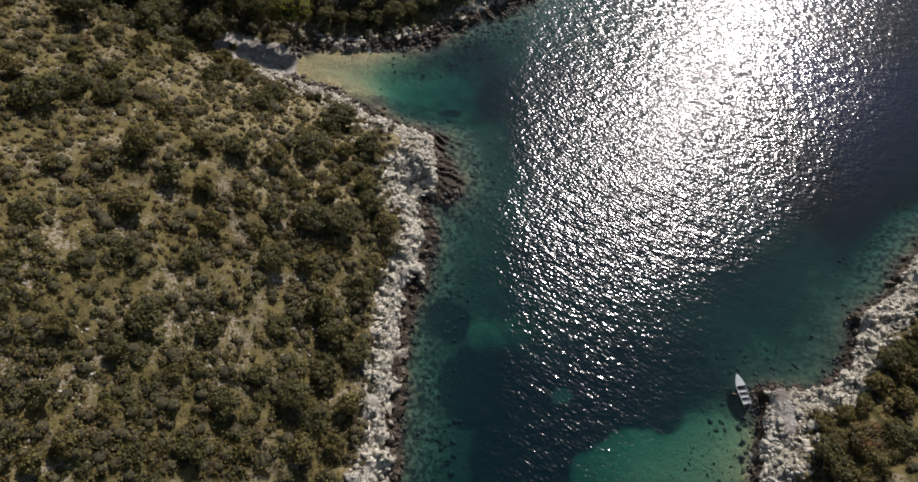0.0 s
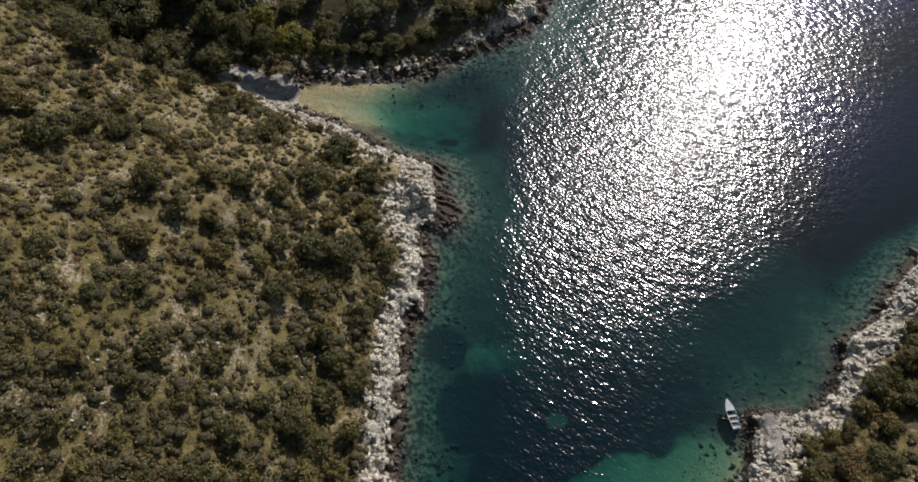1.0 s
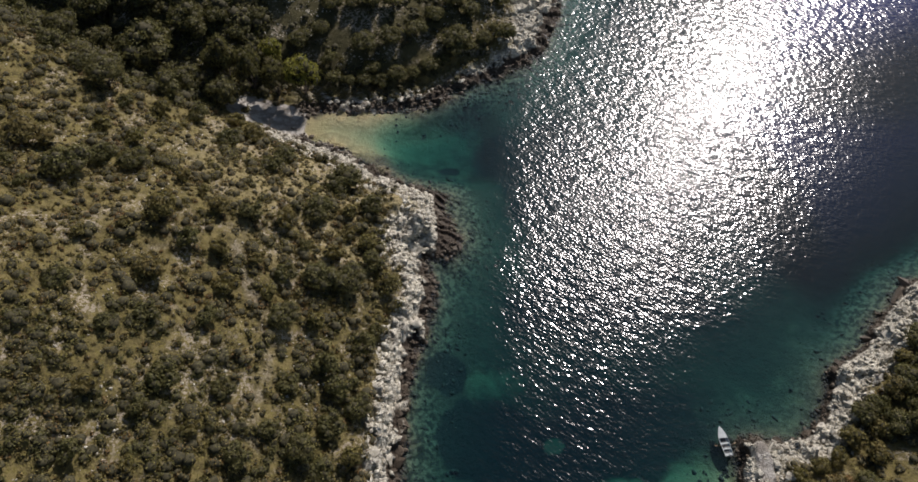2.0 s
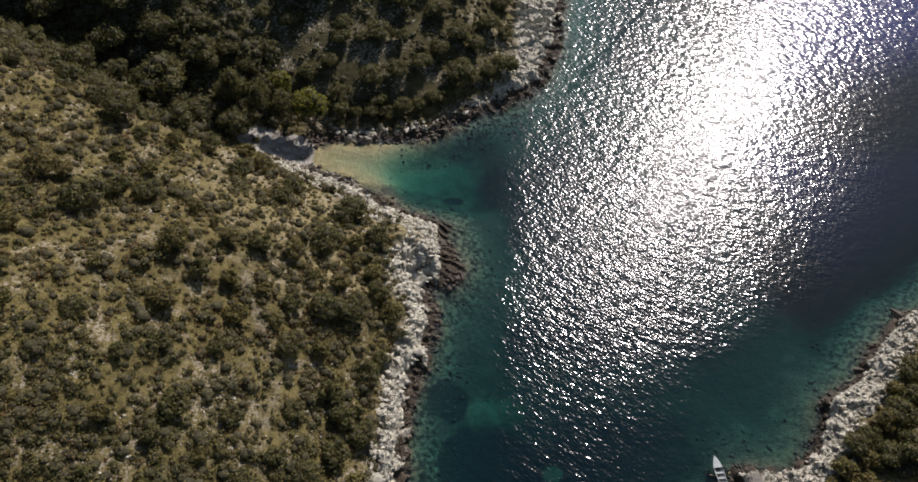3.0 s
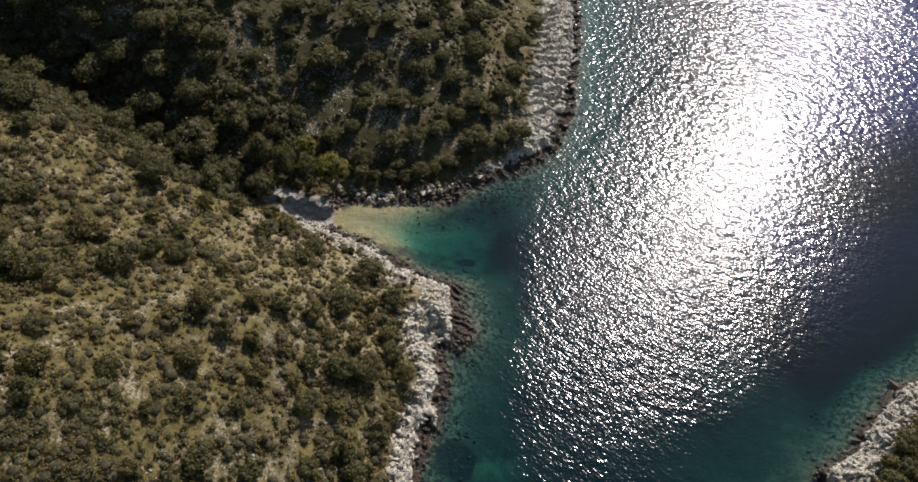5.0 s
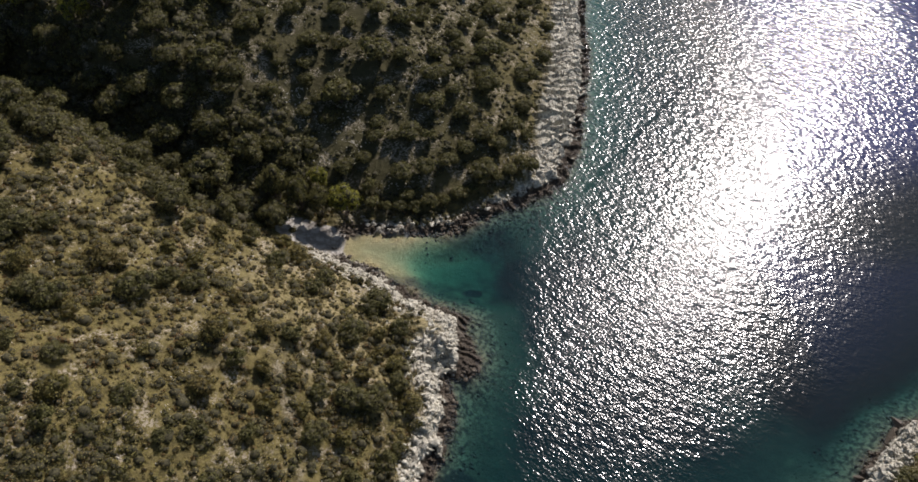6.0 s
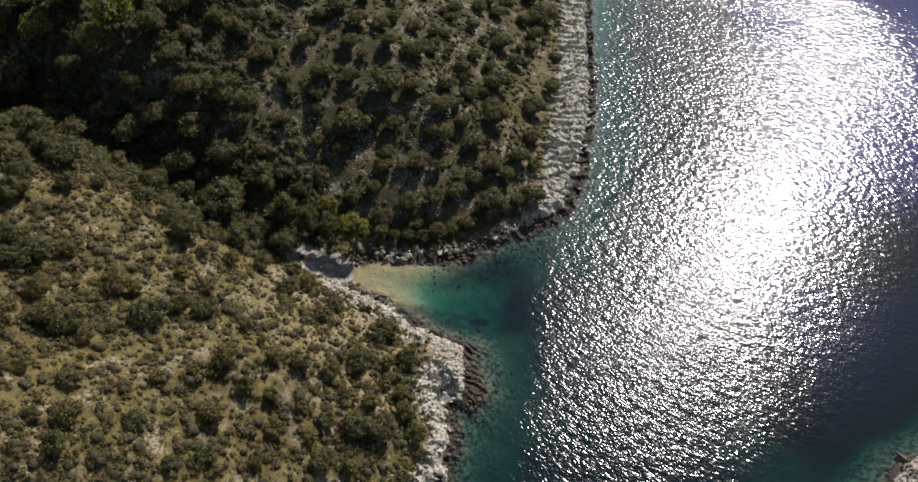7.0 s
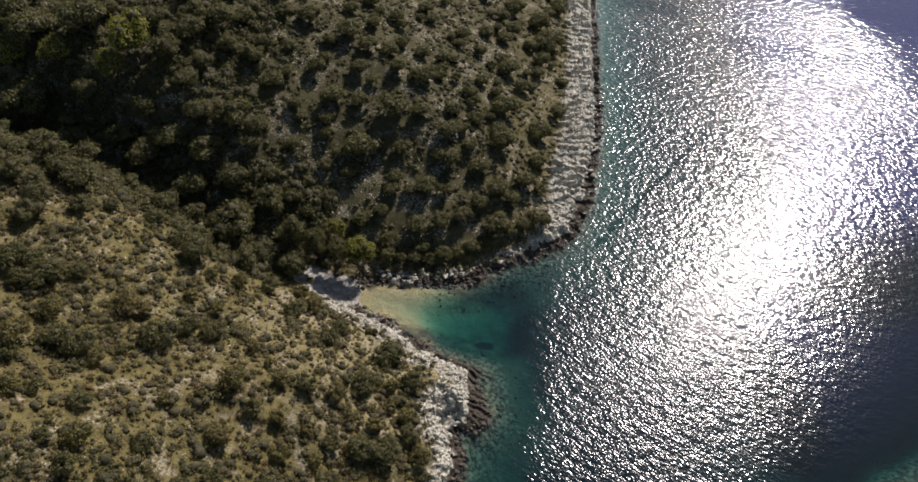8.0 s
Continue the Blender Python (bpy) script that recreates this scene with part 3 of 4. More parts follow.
def trunk_mesh(seed):
    rng = np.random.default_rng(seed)
    pieces = [tube([(0, 0, -0.15), (0.02, 0.01, 0.12), (0.05, -0.03, 0.4)], [0.085, 0.065, 0.04])]
    for k in range(5):
        a = 2 * math.pi * (k + rng.random() * 0.6) / 5
        c, s, r = math.cos(a), math.sin(a), rng.uniform(0.4, 0.6)
        pieces.append(tube([(0, 0, 0.06), (c * r * 0.5, s * r * 0.5, 0.28), (c * r, s * r, rng.uniform(0.5, 0.8))], [0.05, 0.035, 0.015], 5))
    return mesh_of("trunk", *gather(pieces), BARK)


def plant(name, seed, clumps, per, size, mat, label, category, tall=0.8):
    """A shrub or tree one metre in radius, as a pattern to be copied."""
    base = new(name)
    base.empty_display_size = 0.3
    for key, me in (("trunk", trunk_mesh(seed)), ("crown", crown_mesh(seed, clumps, per, size, mat, tall))):
        ob = new(key, me)
        ob.parent = base
    return tagged(base, label, category)


def put_plants(patterns, places, group, seed, high=1.0):
    rng = random.Random(seed)
    for x, y, r in places:
        z = float(lie(np.array([x]), np.array([y]))[0][0])
        for p in patterns:
            p.scale = (1, 1, 1)
        ob = copy_thing(rng.choice(patterns), Matrix.Translation((x, y, z)) @ Matrix.Rotation(rng.uniform(0, 6.28), 4, "Z") @ Matrix.Diagonal((r, r, r * high * rng.uniform(0.85, 1.1), 1)))
        tagged(ob, group=group)


def discard(patterns):
    for p in patterns:
        for ob in (*p.children, p):
            bpy.data.objects.remove(ob)


# places of single plants: x, y, radius of the crown
SLOPE = [(-80.9, 87.8, 3.4), (-78.4, 89.4, 2.5), (-78.1, 83.6, 1.9), (-74.3, 84.9, 3.7), (-70.7, 88.1, 2.4), (-70.2, 77.2, 2.6), (-60.2, 82.4, 3.4),
    (-57.5, 82.4, 1.8), (-66.5, 71.2, 3.0), (-62.8, 70.7, 3.0), (-59.7, 69.2, 2.2), (-60.3, 75.2, 1.5), (-52.3, 76.6, 3.7), (-48.8, 80.1, 2.5),
    (-45.0, 80.8, 2.5), (-72.4, 69.6, 3.5), (-64.3, 60.1, 1.8), (-67.0, 58.9, 2.3), (-57.1, 58.6, 2.2), (-54.6, 51.7, 2.4), (-46.5, 53.1, 2.2),
    (-54.1, 46.5, 1.9), (-46.5, 61.5, 1.3), (-58.3, 50.8, 1.5), (-41.6, 64.3, 1.1), (-37.2, 57.0, 2.4), (-37.6, 67.4, 2.8), (-51.6, 90.0, 1.9),
    (-56.9, 71.6, 1.2), (-71.3, 66.2, 1.7)]
SHORE = [(-30.3, 70.4, 2.1), (-25.6, 69.9, 2.3), (-20.8, 70.1, 2.4), (-16.0, 73.3, 3.1), (-12.5, 81.9, 3.8), (-11.3, 74.2, 1.9), (-7.5, 76.1, 2.2),
    (-11.3, 70.6, 1.6), (-29.4, 62.5, 1.8), (-27.9, 56.4, 2.4), (-33.6, 62.9, 2.0), (-15.2, 59.9, 3.2), (-11.3, 60.2, 3.2), (-7.5, 64.4, 2.4), (-5.3,
    60.8, 2.8), (-8.8, 68.6, 2.2), (-13.7, 64.8, 1.9), (-17.9, 65.7, 1.4), (-20.1, 59.7, 2.0), (-22.5, 56.2, 1.7), (-22.8, 89.1, 2.6), (-24.9, 84.9,
    2.3), (-29.7, 96.6, 2.8), (-33.0, 92.8, 2.4), (-33.7, 100.9, 2.3), (-45.3, 98.4, 2.5), (-46.4, 87.1, 2.1), (-40.1, 99.9, 2.3), (-50.9, 98.0, 1.7),
    (-37.0, 78.0, 1.7), (-33.3, 74.2, 1.4), (-24.6, 61.5, 1.4)]
HEADLAND = [(-8.0, 166.5, 3.9), (-8.5, 178.6, 2.9), (-25.7, 167.8, 3.2), (-15.2, 167.7, 2.8), (-37.5, 166.7, 2.9), (-44.9, 163.6, 2.5), (-15.3, 153.3, 4.7),
    (-31.8, 157.0, 3.8), (-8.4, 153.1, 3.0), (-0.7, 148.5, 3.6), (5.7, 161.8, 2.1), (14.2, 162.7, 4.6), (13.2, 147.6, 3.4), (-1.4, 141.1, 3.9), (6.9,
    139.3, 3.2), (-24.0, 142.5, 5.2), (-26.7, 137.4, 2.9), (-32.7, 138.8, 2.2), (-45.2, 134.6, 2.5), (-15.3, 131.5, 2.5), (-6.4, 132.1, 3.1), (11.1,
    133.5, 3.1), (18.7, 136.4, 3.2), (-31.3, 130.2, 2.2), (-35.2, 125.9, 2.5), (-22.3, 124.3, 2.7), (-17.9, 126.2, 2.4), (2.3, 125.3, 2.7), (10.9,
    123.6, 3.6), (6.6, 128.8, 2.4), (-8.4, 122.0, 3.0), (-7.7, 117.6, 2.1)]
POINT = [(21.8, 125.0, 2.5), (22.6, 135.4, 1.9), (31.2, 194.3, 1.6), (33.1, 185.9, 2.4), (29.8, 167.5, 2.6), (24.2, 156.7, 3.9), (22.5, 144.8, 2.6), (2.6,
    195.4, 3.2), (7.9, 189.1, 2.4), (-15.0, 190.6, 1.9), (-29.3, 181.3, 3.8), (-23.2, 187.9, 2.7), (-41.6, 187.1, 3.9), (20.6, 223.0, 4.1), (16.5,
    183.2, 3.9), (20.6, 176.4, 2.7), (0.8, 171.3, 1.8), (11.3, 183.4, 1.8), (31.1, 204.8, 5.6), (29.3, 218.3, 4.5), (-58.0, 180.4, 3.5), (-34.9,
    178.5, 2.6), (-44.8, 173.7, 2.6), (-14.4, 181.1, 2.7), (-41.6, 154.1, 2.4), (-47.4, 159.5, 3.5), (-50.8, 142.0, 4.0), (-2.1, 131.7, 2.1), (-39.9,
    129.7, 2.5), (-43.8, 126.3, 2.8), (-32.4, 119.1, 2.7), (-16.3, 119.7, 2.1)]
GLEN = [(-88.3, 121.6, 3.7), (-84.5, 117.0, 3.2), (-83.8, 105.4, 3.1), (-88.4, 132.0, 4.4), (-93.0, 127.0, 3.9), (-91.5, 112.0, 3.4),
    (-109.5, 150.5, 7.8), (-92.6, 151.1, 4.0), (-108.1, 163.4, 7.1), (-94.0, 164.9, 6.9), (-72.6, 158.4, 4.3), (-67.2, 151.7, 3.8), (-83.3, 142.7, 4.4),
    (-70.9, 139.7, 4.8), (-76.8, 137.2, 4.8), (-61.6, 137.7, 5.0), (-55.2, 145.0, 5.1), (-49.7, 144.3, 3.7), (-80.5, 115.4, 4.3), (-86.4, 110.1, 2.7),
    (-76.5, 125.1, 2.9), (-83.3, 102.4, 2.9), (-63.8, 129.2, 4.6), (-65.6, 111.7, 2.7), (-76.7, 106.6, 2.4), (-73.1, 110.3, 2.1), (-83.8, 99.4, 2.3),
    (-115.7, 168.9, 6.1), (-68.5, 166.6, 4.6), (-62.8, 174.4, 4.7), (-51.9, 118.5, 6.3), (-44.0, 111.7, 3.6), (-38.8, 119.7, 3.7), (-45.1, 127.1,
    4.1), (-54.3, 132.2, 4.2), (-97.2, 141.7, 4.8), (-63.5, 144.9, 4.0), (-77.7, 146.7, 3.5)]
PINES = [(-21.6, 113.2, 3.7), (-28.4, 120.2, 2.7), (-80.0, 156.4, 5.8), (-101.0, 157.3, 4.2), (-113.3, 158.9, 3.9), (-85.7, 153.1, 3.6)]
FOOT = [(-24.4, 31.7, 2.0), (-17.3, 33.1, 2.3), (-14.8, 30.6, 1.8), (-20.1, 52.5, 2.4), (-15.7, 52.7, 1.8), (-14.5, 45.7, 2.1), (-9.5, 49.6, 2.1),
    (-12.7, 42.2, 2.1), (-10.2, 40.4, 2.2), (-13.4, 36.7, 2.0), (-11.3, 33.1, 1.8), (-16.6, 26.9, 2.1), (-12.8, 27.9, 1.6), (-33.1, 40.7, 2.1),
    (-36.2, 49.6, 1.7), (-29.5, 50.7, 1.7), (-40.7, 47.3, 1.3), (-26.7, 40.5, 1.6), (-41.3, 30.7, 1.5), (-29.8, 34.9, 1.4), (-35.4, 36.8, 1.4),
    (-38.1, 26.1, 1.7), (-27.3, 26.3, 1.9), (-22.2, 26.7, 1.6), (-35.6, 30.0, 1.2), (-21.4, 35.8, 1.4), (-19.1, 42.5, 1.7), (-7.2, 52.7, 1.3), (-40.6,
    23.7, 1.5), (-32.6, 25.4, 1.4), (-40.8, 38.6, 1.6)]
BANK = [(62.8, 33.5, 2.2), (59.5, 30.1, 2.0), (53.3, 27.0, 1.6), (50.3, 25.8, 1.4), (49.2, 22.0, 1.9), (49.8, 19.8, 1.9), (61.3, 27.9, 2.0), (58.4,
    23.1, 2.3), (56.4, 27.8, 1.6), (54.0, 20.2, 1.9), (63.6, 31.0, 2.0), (51.8, 18.4, 1.5), (76.5, 44.3, 2.8), (70.8, 37.4, 2.8), (65.3, 34.8, 1.7),
    (74.9, 39.6, 2.5), (68.9, 36.6, 2.2), (66.5, 31.5, 2.3), (73.0, 42.0, 1.9), (80.5, 46.5, 2.8), (70.0, 32.0, 2.9)]
BROOM = [(54.3, 23.1, 2.7), (51.3, 23.6, 1.7), (56.6, 21.6, 1.9)]
NORTH_SHORE = [(-15.5, 115.8, 2.0), (-12.4, 114.6, 1.6), (-9.2, 115.2, 2.3), (-5.6, 114.5, 1.9), (-2.2, 115.5, 2.4), (1.2, 116.2, 1.8), (4.5, 118.0, 2.3),
    (7.6, 119.2, 1.7), (10.6, 121.0, 2.2), (14.1, 122.4, 1.8), (17.2, 124.4, 2.2), (20.1, 127.0, 1.6)]
BEACHSIDE = [(-27.2, 113.2, 2.8), (-32.0, 114.0, 3.1), (-37.5, 115.6, 3.4)]
small = [plant("shrub", 100 + k, 14, 64, 0.09, MAQUIS if k % 2 else OLIVE, "low rounded olive-green evergreen shrub on a dry slope", "shrub") for k in range(4)]
large = [plant("shrub", 200 + k, 22, 80, 0.068, MAQUIS if k else OLIVE, "large dense dark green evergreen bush on the hillside", "shrub", 0.64) for k in range(4)]
tree = [plant("tree", 300 + k, 24, 96, 0.054, MAQUIS, "broad dark green tree crowding a shaded valley", "tree", 0.95) for k in range(3)]
pine = [plant("tree", 400 + k, 22, 110, 0.052, PINE, "bright yellow-green pine standing out from darker woods", "tree", 1.5) for k in range(2)]
broom = [plant("shrub", 500, 22, 110, 0.05, CUSHION, "wide low yellowish-brown shrub above the pale rocks", "shrub", 0.32)]
for where, group, n in ((SLOPE, "shrubs on the open slope", 1), (SHORE, "shrubs above the rocky shore", 2), (FOOT, "shrubs at the foot of the slope", 3),
                        (NORTH_SHORE, "shrubs on the headland", 7), (HEADLAND, "shrubs on the headland", 4), (POINT, "shrubs on the outer headland", 5), (BANK, "shrubs on the far bank", 6)):
    dark = "headland" in group
    if where is SHORE:
        where = [(x, y, 0.88 * r) for x, y, r in where]
    put_plants(small[1::2] if dark else small, [p for p in where if p[2] < 2.2], group, n)
    put_plants(large[1:] if dark else large[:2] if n == 2 else large, [p for p in where if p[2] >= 2.2], group, n + 10)
put_plants(tree, GLEN, "trees in the valley", 20)
put_plants(pine, PINES, "pines", 21, 1.25)
put_plants(tree, BEACHSIDE, "trees in the valley", 25, 2.1)
put_plants(broom, BROOM, "shrubs on the far bank", 22)

# more of both where the woods thicken
rng = random.Random(5)
placed, more_trees, more_shrubs = BEACHSIDE + SLOPE + SHORE + NORTH_SHORE + HEADLAND + POINT + GLEN + PINES + FOOT + BANK + BROOM, [], []
while len(more_trees) + len(more_shrubs) < 190:
    x, y = rng.uniform(-120, 40), rng.uniform(95, 260)
    z, d, _ = (float(v[0]) for v in lie(np.array([x]), np.array([y])))
    glen = float(line_distance(np.array([x]), np.array([y]), VALLEY)[0]) < 18 or (x < -45 and y > 135)
    r = rng.uniform(2.6, 4.6) if glen else rng.uniform(1.6, 3.2)
    if d < 14 - 6 * float(lean_shore(np.array([x]), np.array([y]))[0]) or math.hypot(x + 20, y - 119) < 12 or (y < 118 and not glen) or min(math.hypot(x - a, y - b) - 0.75 * c for a, b, c in placed) < 0.75 * r:
        continue
    placed.append((x, y, r))
    (more_trees if glen else more_shrubs).append((x, y, r))
put_plants(tree, more_trees, "trees in the valley", 23)
put_plants(large[1:], more_shrubs, "shrubs on the headland", 24)
discard(small + large + tree + pine + broom)


# ---- low growth and loose stones, too many to count ----
def scatter(count, seed, box, keep):
    """Places within box where keep(x, y, z, inland) holds by chance."""
    g = np.random.default_rng(seed)
    x, y = g.uniform(box[0], box[1], count), g.uniform(box[2], box[3], count)
    z, d, _ = lie(x, y)
    ok = g.random(count) < keep(x, y, z, d) * (1 - 0.97 * beach_zone(x, y)) * (1 - 0.7 * np.exp(-(line_distance(x, y, TRAIL) / 0.8) ** 2))
    return x[ok], y[ok], z[ok], d[ok], g


def low_growth(name, label, count, seed, box, keep, sizes, leaves, leaf, mat, squash):
    x, y, z, d, g = scatter(count, seed, box, keep)
    pieces = []
    for k in range(len(x)):
        r = sizes[0] + (sizes[1] - sizes[0]) * g.random() ** 2.2
        c = np.array([x[k], y[k], z[k] + 0.1 * r])
        pieces += [blob(g, c, r * 0.7, squash), leaves_on(g, c, r, int(leaves * (0.5 + 0.5 * r / sizes[1])), leaf, squash)]
        if r > 0.45 * sizes[1]:
            c = c + np.array([*(g.normal(size=2) * 0.5 * r), 0.1 * r])
            pieces += [blob(g, c, r * 0.5, squash), leaves_on(g, c, r * 0.75, leaves // 2, leaf, squash)]
    ob = new(name, mesh_of(name, *gather(pieces), mat, TWIGS_AND_SHADE))
    return tagged(ob, label, "undergrowth", kind="stuff")


low_growth("cushion_shrubs", "olive-brown cushion shrubs covering the open hillside", 6400, 61, (-100, -4, 16, 118),
           lambda x, y, z, d: sstep(4.0, 7.0, d + 1.5 * sstep(68, 58, y)) * (0.45 + 0.55 * sstep(-0.2, 0.25, fbm(x, y, 9, 3, 81))), (0.25, 1.35), 44, 0.13, CUSHION, 0.7)
low_growth("thorn_tufts", "straw-coloured dry grass and thorn tufts", 9500, 62, (-100, -4, 16, 118),
           lambda x, y, z, d: sstep(6, 8, d) * (0.3 + 0.7 * sstep(0.2, -0.2, fbm(x, y, 11, 3, 83))), (0.2, 0.65), 12, 0.13, STRAW, 0.6)
low_growth("olive_shrubs", "soft olive-green shrubs scattered over the hillside", 2600, 67, (-100, -4, 16, 120),
           lambda x, y, z, d: sstep(5.5, 8, d) * (0.2 + 0.35 * sstep(50, 38, y) + 0.4 * sstep(76, 92, y) * sstep(-30, -45, x) + 0.6 * sstep(-0.15, 0.15, fbm(x, y, 10, 3, 91))), (0.5, 1.8), 64, 0.15, OLIVE, 0.85)
low_growth("headland_scrub", "dark low scrub between the headland bushes", 13000, 63, (-110, 42, 108, 262),
           lambda x, y, z, d: sstep(7, 10, d - 5 * ribbed(x, y) + 5.5 * lean_shore(x, y)) * (0.4 + 0.6 * sstep(-0.2, 0.2, fbm(x, y, 12, 3, 85))), (0.3, 1.2), 15, 0.18, MAQUIS, 0.7)
low_growth("wood_undergrowth", "dark tangled undergrowth of the valley wood", 3600, 66, (-124, -30, 104, 215),
           lambda x, y, z, d: np.maximum(sstep(26, 14, line_distance(x, y, VALLEY)), 0.8 * sstep(-40, -62, x) * sstep(128, 138, y)) * sstep(8, 14, d) * sstep(100, 112, y + 0.35 * (x + 50)) * (1 - sstep(8, 5, np.hypot(x + 23, y - 114))), (0.9, 2.6), 44, 0.27, MAQUIS, 0.95)
low_growth("bank_scrub", "low brown scrub above the far bank rocks", 2600, 64, (40, 96, 12, 62),
           lambda x, y, z, d: sstep(5, 7, d) * (0.3 + 0.7 * sstep(-0.2, 0.2, fbm(x, y, 8, 3, 93))), (0.4, 1.4), 30, 0.16, CUSHION, 0.7)


low_growth("foot_thicket", "close brownish-green thicket at the foot of the slope", 1100, 68, (-66, -10, 14, 54),
           lambda x, y, z, d: sstep(6, 9, d) * sstep(54, 44, y) * (0.35 + 0.65 * sstep(-0.15, 0.15, fbm(x, y, 8, 3, 97))), (0.5, 1.5), 60, 0.15, MAQUIS, 0.8)
low_growth("shore_thicket", "dense dark evergreen thicket behind the shore rocks", 170, 65, (-34, -2, 16, 100),
           lambda x, y, z, d: sstep(4.5, 6.5, d) * sstep(24, 14, d) * (0.1 + 0.9 * sstep(0.0, 0.2, fbm(x, y, 7, 3, 89))), (0.7, 1.9), 70, 0.19, MAQUIS, 0.9)


# ---- limestone blocks along the water ----
def rock_mesh(seed):
    """An angular broken block about a metre across."""
    g = random.Random(seed)
    bm = bmesh.new()
    for k in range(13):
        v = Vector((g.gauss(0, 1), g.gauss(0, 1), g.gauss(0, 1))).normalized()
        bm.verts.new((v.x * 0.62, v.y * 0.5, v.z * 0.4))
    bmesh.ops.convex_hull(bm, input=bm.verts)
    bmesh.ops.delete(bm, geom=[v for v in bm.verts if not v.link_faces], context="VERTS")
    me = bpy.data.meshes.new("boulder")
    bm.to_mesh(me)
    bm.free()
    me.materials.append(ROCK)
    return me


BLOCKS = [rock_mesh(k) for k in range(8)]
SHAPES = [(np.array([tuple(v.co) for v in me.vertices]), np.array([tuple(p.vertices) for p in me.polygons])) for me in BLOCKS]


def rubble(name, label, count, seed, box, keep, sizes):
    x, y, z, d, g = scatter(count, seed, box, keep)
    pieces = []
    for k in range(len(x)):
        v, f = SHAPES[g.integers(8)]
        s, a = sizes[0] * (sizes[1] / sizes[0]) ** (g.random() ** 1.7), g.uniform(0, 6.28)
        turn = np.array(Euler((g.normal() * 0.35, g.normal() * 0.35, a)).to_matrix())
        pieces.append(((v * s * np.array([1.15, 1.0, 0.7])) @ turn.T + np.array([x[k], y[k], z[k] + 0.05 * s]), f))
    ob = new(name, mesh_of(name, *gather(pieces), ROCK))
    return tagged(ob, label, "rocks", kind="stuff")


def blocks(name, label, count, seed, box, wide, sizes, most):
    """Single blocks that can be told apart, resting on the shore rock."""
    base = tagged(new(name), label, "rocks", kind="structure")
    x, y, z, d, g = scatter(count, seed, box, lambda x, y, z, d: ((d > 0.1) & (d < wide - 2.2 * sstep(68, 58, y) * (x < 20) - 6.0 * lean_shore(x, y))) * 0.9 * (1 - 0.75 * sstep(4, 6, x) * (np.abs(y - 78) < 10)))
    for k in range(min(most, len(x))):
        ob = new("boulder", BLOCKS[g.integers(8)])
        ob.parent = base
        s = sizes[0] * (sizes[1] / sizes[0]) ** (g.random() ** 1.8)
        ob.matrix_basis = Matrix.LocRotScale((x[k], y[k], z[k] + 0.08 * s), Euler((g.normal() * 0.3, g.normal() * 0.3, g.uniform(0, 6.28))), (s * 1.15, s, s * 0.6))


blocks("rocky_shore", "pale broken limestone blocks above dark wet rocks at the waterline", 2600, 91, (-14, 12, 22, 96), 7.5, (0.5, 2.1), 300)
blocks("rocky_headland", "pale limestone blocks and ribs round the headland", 4200, 98, (-18, 50, 106, 190), 9.0, (0.6, 2.2), 280)
blocks("rocky_bank", "pale limestone blocks along the far bank", 2400, 99, (38, 84, 14, 58), 6.5, (0.5, 1.7), 220)
for bx, by, size, turn in ((74.6, 48.6, 3.0, 0.4), (80.2, 54.6, 4.2, 1.2), (82.4, 57.2, 2.6, 2.0), (71.2, 47.2, 1.8, 2.9)):
    ob = new("boulder", BLOCKS[int(size * 10) % 8])
    ob.matrix_basis = Matrix.LocRotScale((bx, by, 0.1 * size), Euler((0.1, 0.15, turn)), (size, size * 0.9, size * 0.75))
    tagged(ob, "large dark wet boulder standing in the shallows", "boulder", "boulders off the far bank")
rubble("shore_rubble", "broken pale limestone rubble along the shore", 30000, 92, (-40, 12, 20, 118), lambda x, y, z, d: ((d > -0.6) & (d < 8 - 2.6 * sstep(68, 58, y) - 5.0 * lean_shore(x, y))) * 0.8 * (1 - 0.85 * sstep(2.5, 4.5, x) * sstep(67, 70, y) * sstep(90, 87, y)), (0.22, 1.3))
rubble("headland_rubble", "broken limestone rubble round the headland", 40000, 93, (-20, 62, 104, 262), lambda x, y, z, d: ((d > -0.5) & (d < 10 - 5.5 * lean_shore(x, y))) * (0.3 - 0.24 * sstep(120, 140, y)), (0.25, 1.1))
rubble("bank_rubble", "pale limestone rubble on the far bank", 26000, 94, (36, 96, 12, 62), lambda x, y, z, d: ((d > -0.6) & (d < 5.5)) * 0.7, (0.2, 0.95))
rubble("sunken_stones", "dark weed-grown stones in the shallows", 20000, 95, (-26, 92, 20, 120), lambda x, y, z, d: ((d > -7.5) & (d < -0.3)) * (0.12 + 0.4 * sstep(0.0, 0.3, fbm(x, y, 6, 3, 99))) * (1 - np.minimum(1, 1.3 * gauss(x, y, -13, 102, 14, 10))), (0.25, 1.0))
rubble("headland_stones", "pale stones strewn between the headland bushes", 16000, 97, (-60, 40, 112, 200), lambda x, y, z, d: (d > 9) * 0.7 * sstep(-0.1, 0.25, fbm(x, y, 10, 3, 88)), (0.18, 0.7))
rubble("hillside_stones", "pale loose stones on bare hillside patches", 11000, 96, (-100, -4, 16, 118), lambda x, y, z, d: (d > 7) * 0.8 * sstep(-0.05, 0.3, fbm(x, y, 8, 3, 87)), (0.14, 0.6))


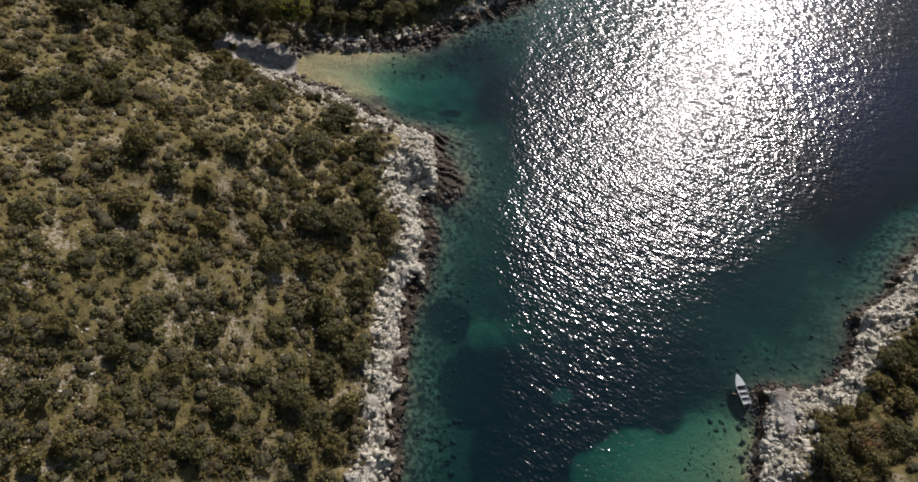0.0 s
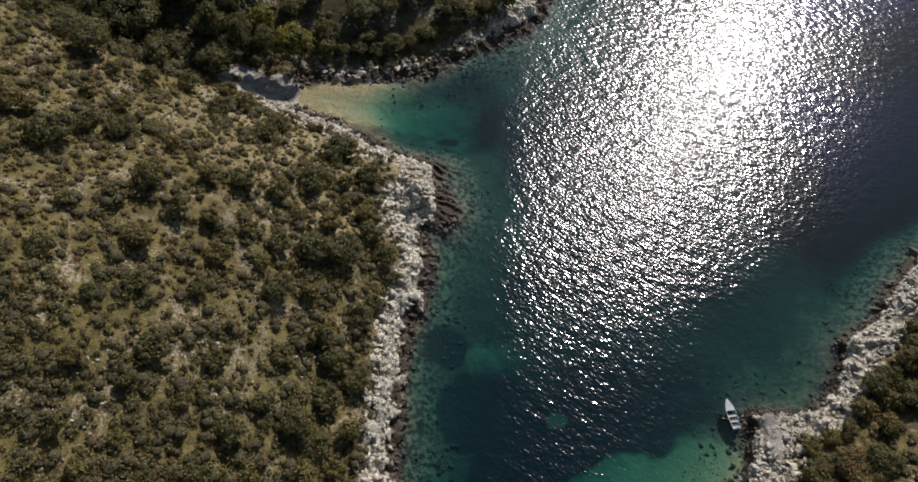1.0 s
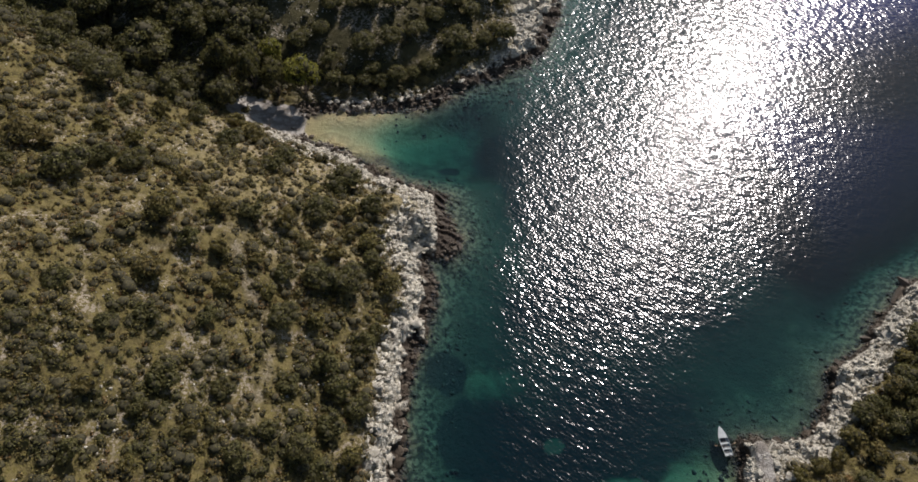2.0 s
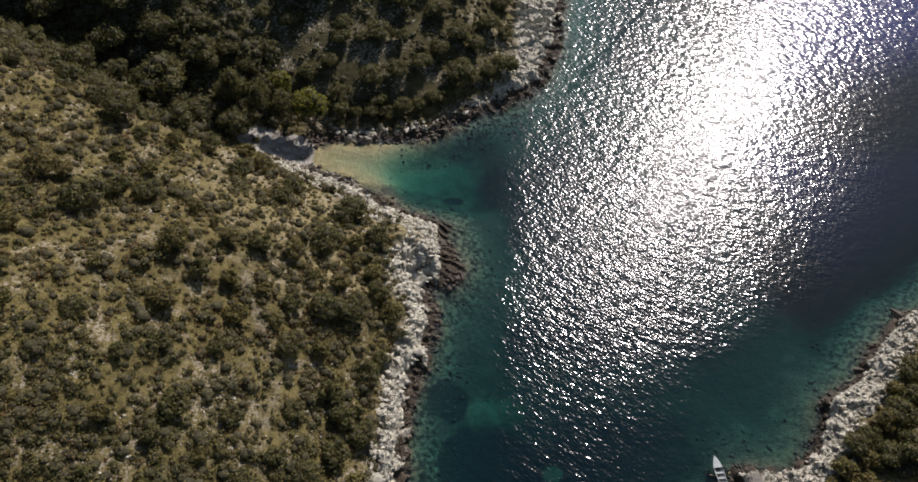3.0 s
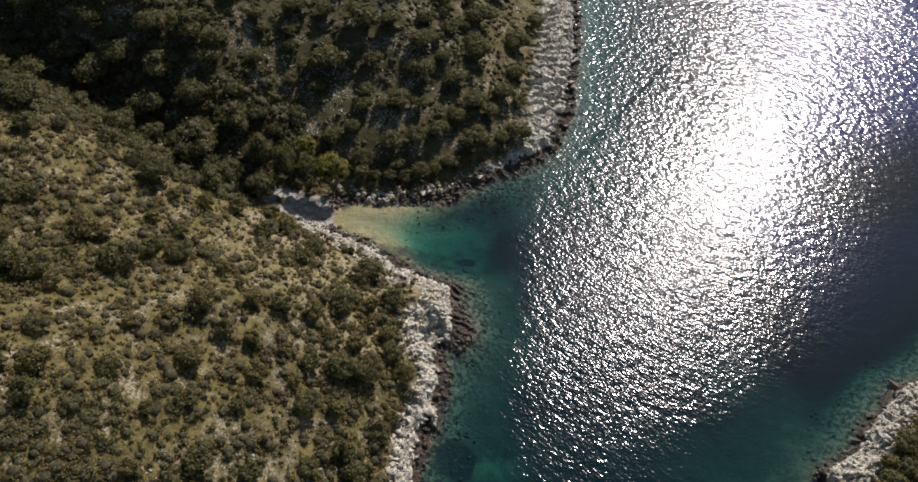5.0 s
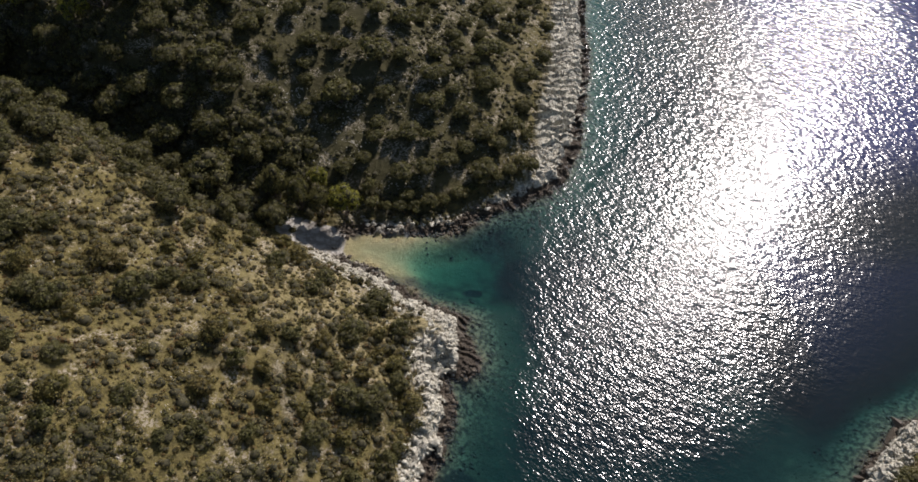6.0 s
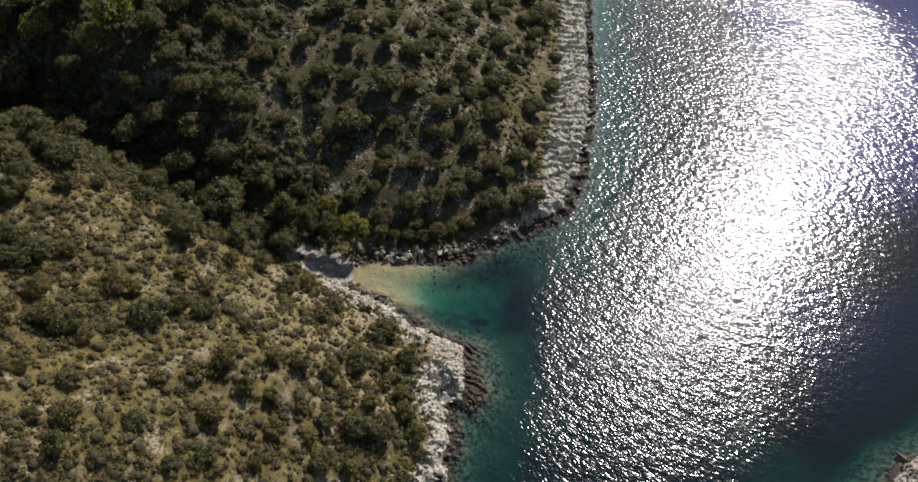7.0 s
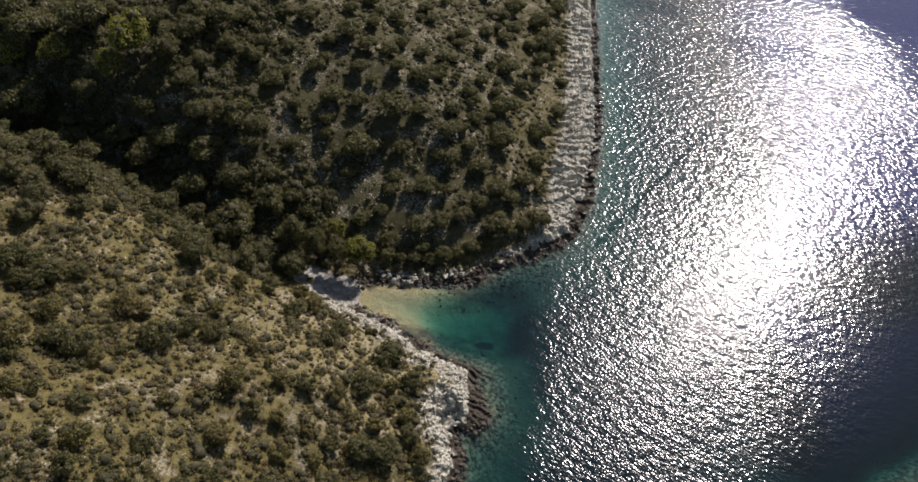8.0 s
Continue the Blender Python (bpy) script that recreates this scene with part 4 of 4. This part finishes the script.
# ---- the moored boat ----
def boat():
    base = new("rowing_boat")
    half, beam, deep = 2.25, 0.71, 0.52

    def width(u):           # u from stern 0 to bow 1
        return beam * (0.80 + 0.42 * u) if u < 0.45 else beam * 0.989 * max(0.0, 1 - ((u - 0.45) / 0.55) ** 2.3)

    def sheer(u):
        return deep * (0.88 + 0.42 * max(0, u - 0.3) ** 1.6)

    def section(u, grow=1.0, lift=0.0, low=0.0):
        w, h = width(u) * grow + 0.004, sheer(u)
        pts = [(-1.0, 1.0), (-0.97, 0.72), (-0.86, 0.38), (-0.58, 0.10), (0.0, 0.0)]
        pts += [(-a, b) for a, b in pts[-2::-1]]
        rise = 0.14 * u ** 3
        return [(a * w, -half + 2 * half * u + 0.06 * b * u ** 4, low + lift + rise + b * (h - rise - lift)) for a, b in pts]
    stations = [k / 16 for k in range(17)]

    def loft(bm, rings, flip=False):
        rows = [[bm.verts.new(p) for p in r] for r in rings]
        for r0, r1 in zip(rows[:-1], rows[1:]):
            for k in range(len(r0) - 1):
                q = (r0[k], r0[k + 1], r1[k + 1], r1[k])
                bm.faces.new(q[::-1] if flip else q)
        return rows
    bm = bmesh.new()
    outer = loft(bm, [section(u) for u in stations])
    inner = loft(bm, [section(u, 0.93, 0.05) for u in stations], True)
    for k in range(16):
        for side in (0, -1):
            bm.faces.new((outer[k][side], outer[k + 1][side], inner[k + 1][side], inner[k][side]))
    for k in range(8):
        bm.faces.new((outer[0][k], outer[0][k + 1], inner[0][k + 1], inner[0][k]))
    bm.faces.new(outer[0])
    bm.faces.new(inner[0][::-1])
    bmesh.ops.recalc_face_normals(bm, faces=bm.faces)
    part("hull", bm, PAINT, base, "weathered pale grey hull")

    def slab(name, mat, y0, y1, z, thick, grow=0.93, label="", crown=0.0):
        bm = bmesh.new()
        us = [(y + half) / (2 * half) for y in np.linspace(y0, y1, 9)]
        top, low = [], []
        for u in us:
            w = max(width(u) * grow, 0.01)
            y = -half + 2 * half * u
            h = z if z is not None else sheer(u) + 0.012
            top.append([bm.verts.new((a * w, y, h + crown * (1 - a * a))) for a in (-1, -0.5, 0, 0.5, 1)])
            low.append([bm.verts.new((a * w, y, h - thick)) for a in (-1, -0.5, 0, 0.5, 1)])
        for i in range(8):
            for k in range(4):
                bm.faces.new((top[i][k], top[i][k + 1], top[i + 1][k + 1], top[i + 1][k]))
                bm.faces.new((low[i][k], low[i + 1][k], low[i + 1][k + 1], low[i][k + 1]))
            bm.faces.new((top[i][0], top[i + 1][0], low[i + 1][0], low[i][0]))
            bm.faces.new((top[i][4], low[i][4], low[i + 1][4], top[i + 1][4]))
        for e in (0, 8):
            bm.faces.new([*top[e], *low[e][::-1]])
        bmesh.ops.recalc_face_normals(bm, faces=bm.faces)
        return part(name, bm, mat, base, label)
    slab("foredeck", PAINT, 0.42, 2.22, None, 0.03, 0.99, "pale painted foredeck", 0.04)
    slab("floorboard", INSIDE, -2.1, 0.9, 0.13, 0.02, 0.72, "dark grey floorboards")
    slab("thwart", PAINT, -0.45, -0.22, 0.38, 0.03)
    slab("thwart", PAINT, -1.25, -0.98, 0.38, 0.03)
    slab("stern_bench", PAINT, -2.18, -1.85, 0.40, 0.03, 0.9)

    def rail(side):
        v, f = tube([(side * (width(u) + 0.012), -half + 2 * half * u, sheer(u) + 0.01) for u in stations[:-1]], [0.028] * 16, 6)
        bm = bmesh.new()
        vs = [bm.verts.new(p) for p in v]
        for face in f:
            bm.faces.new([vs[k] for k in face])
        part("gunwale", bm, PAINT, base)
    rail(-1)
    rail(1)

    def limb(name, line, radii, mat, parent, label=""):
        v, f = tube(line, radii, 8)
        bm = bmesh.new()
        vs = [bm.verts.new(p) for p in v]
        for face in f:
            bm.faces.new([vs[k] for k in face])
        return part(name, bm, mat, parent, label)
    for side in (-1, 1):
        oar = limb("oar", [(side * 0.15, -1.0, 0.47), (side * 0.8, -0.75, 0.56), (side * 1.25, -0.6, 0.5)], [0.022, 0.025, 0.02], WOOD, base, "wooden oar across the gunwale")
        bm = bmesh.new()
        bmesh.ops.create_cube(bm, size=1.0, matrix=Matrix.Translation((side * 1.42, -0.54, 0.47)) @ Matrix.Rotation(side * 0.36, 4, "Z") @ Matrix.Diagonal((0.42, 0.13, 0.02, 1)))
        bmesh.ops.bevel(bm, geom=bm.edges, offset=0.008, segments=1, affect="EDGES")
        part("blade", bm, WOOD, oar)
    motor = new("outboard_motor")
    motor.parent = base
    bm = bmesh.new()
    bmesh.ops.create_cube(bm, size=1.0, matrix=Matrix.Translation((0, -2.42, 0.78)) @ Matrix.Diagonal((0.28, 0.40, 0.34, 1)))
    bmesh.ops.bevel(bm, geom=bm.edges, offset=0.08, segments=3, affect="EDGES")
    part("cowling", bm, BLACK, motor, "dark engine cowling")
    limb("shaft", [(0, -2.42, 0.62), (0, -2.42, 0.1), (0, -2.44, -0.45)], [0.07, 0.05, 0.045], BLACK, motor)
    limb("tiller", [(0, -2.25, 0.74), (0.03, -1.95, 0.76), (0.05, -1.7, 0.74)], [0.025, 0.02, 0.025], STEEL, motor)
    return tagged(base, "small pale grey wooden boat with outboard motor moored offshore", "boat")


moored = boat()
moored.matrix_basis = pose(42.85, 32.75, -0.12, 0, 0, 2)
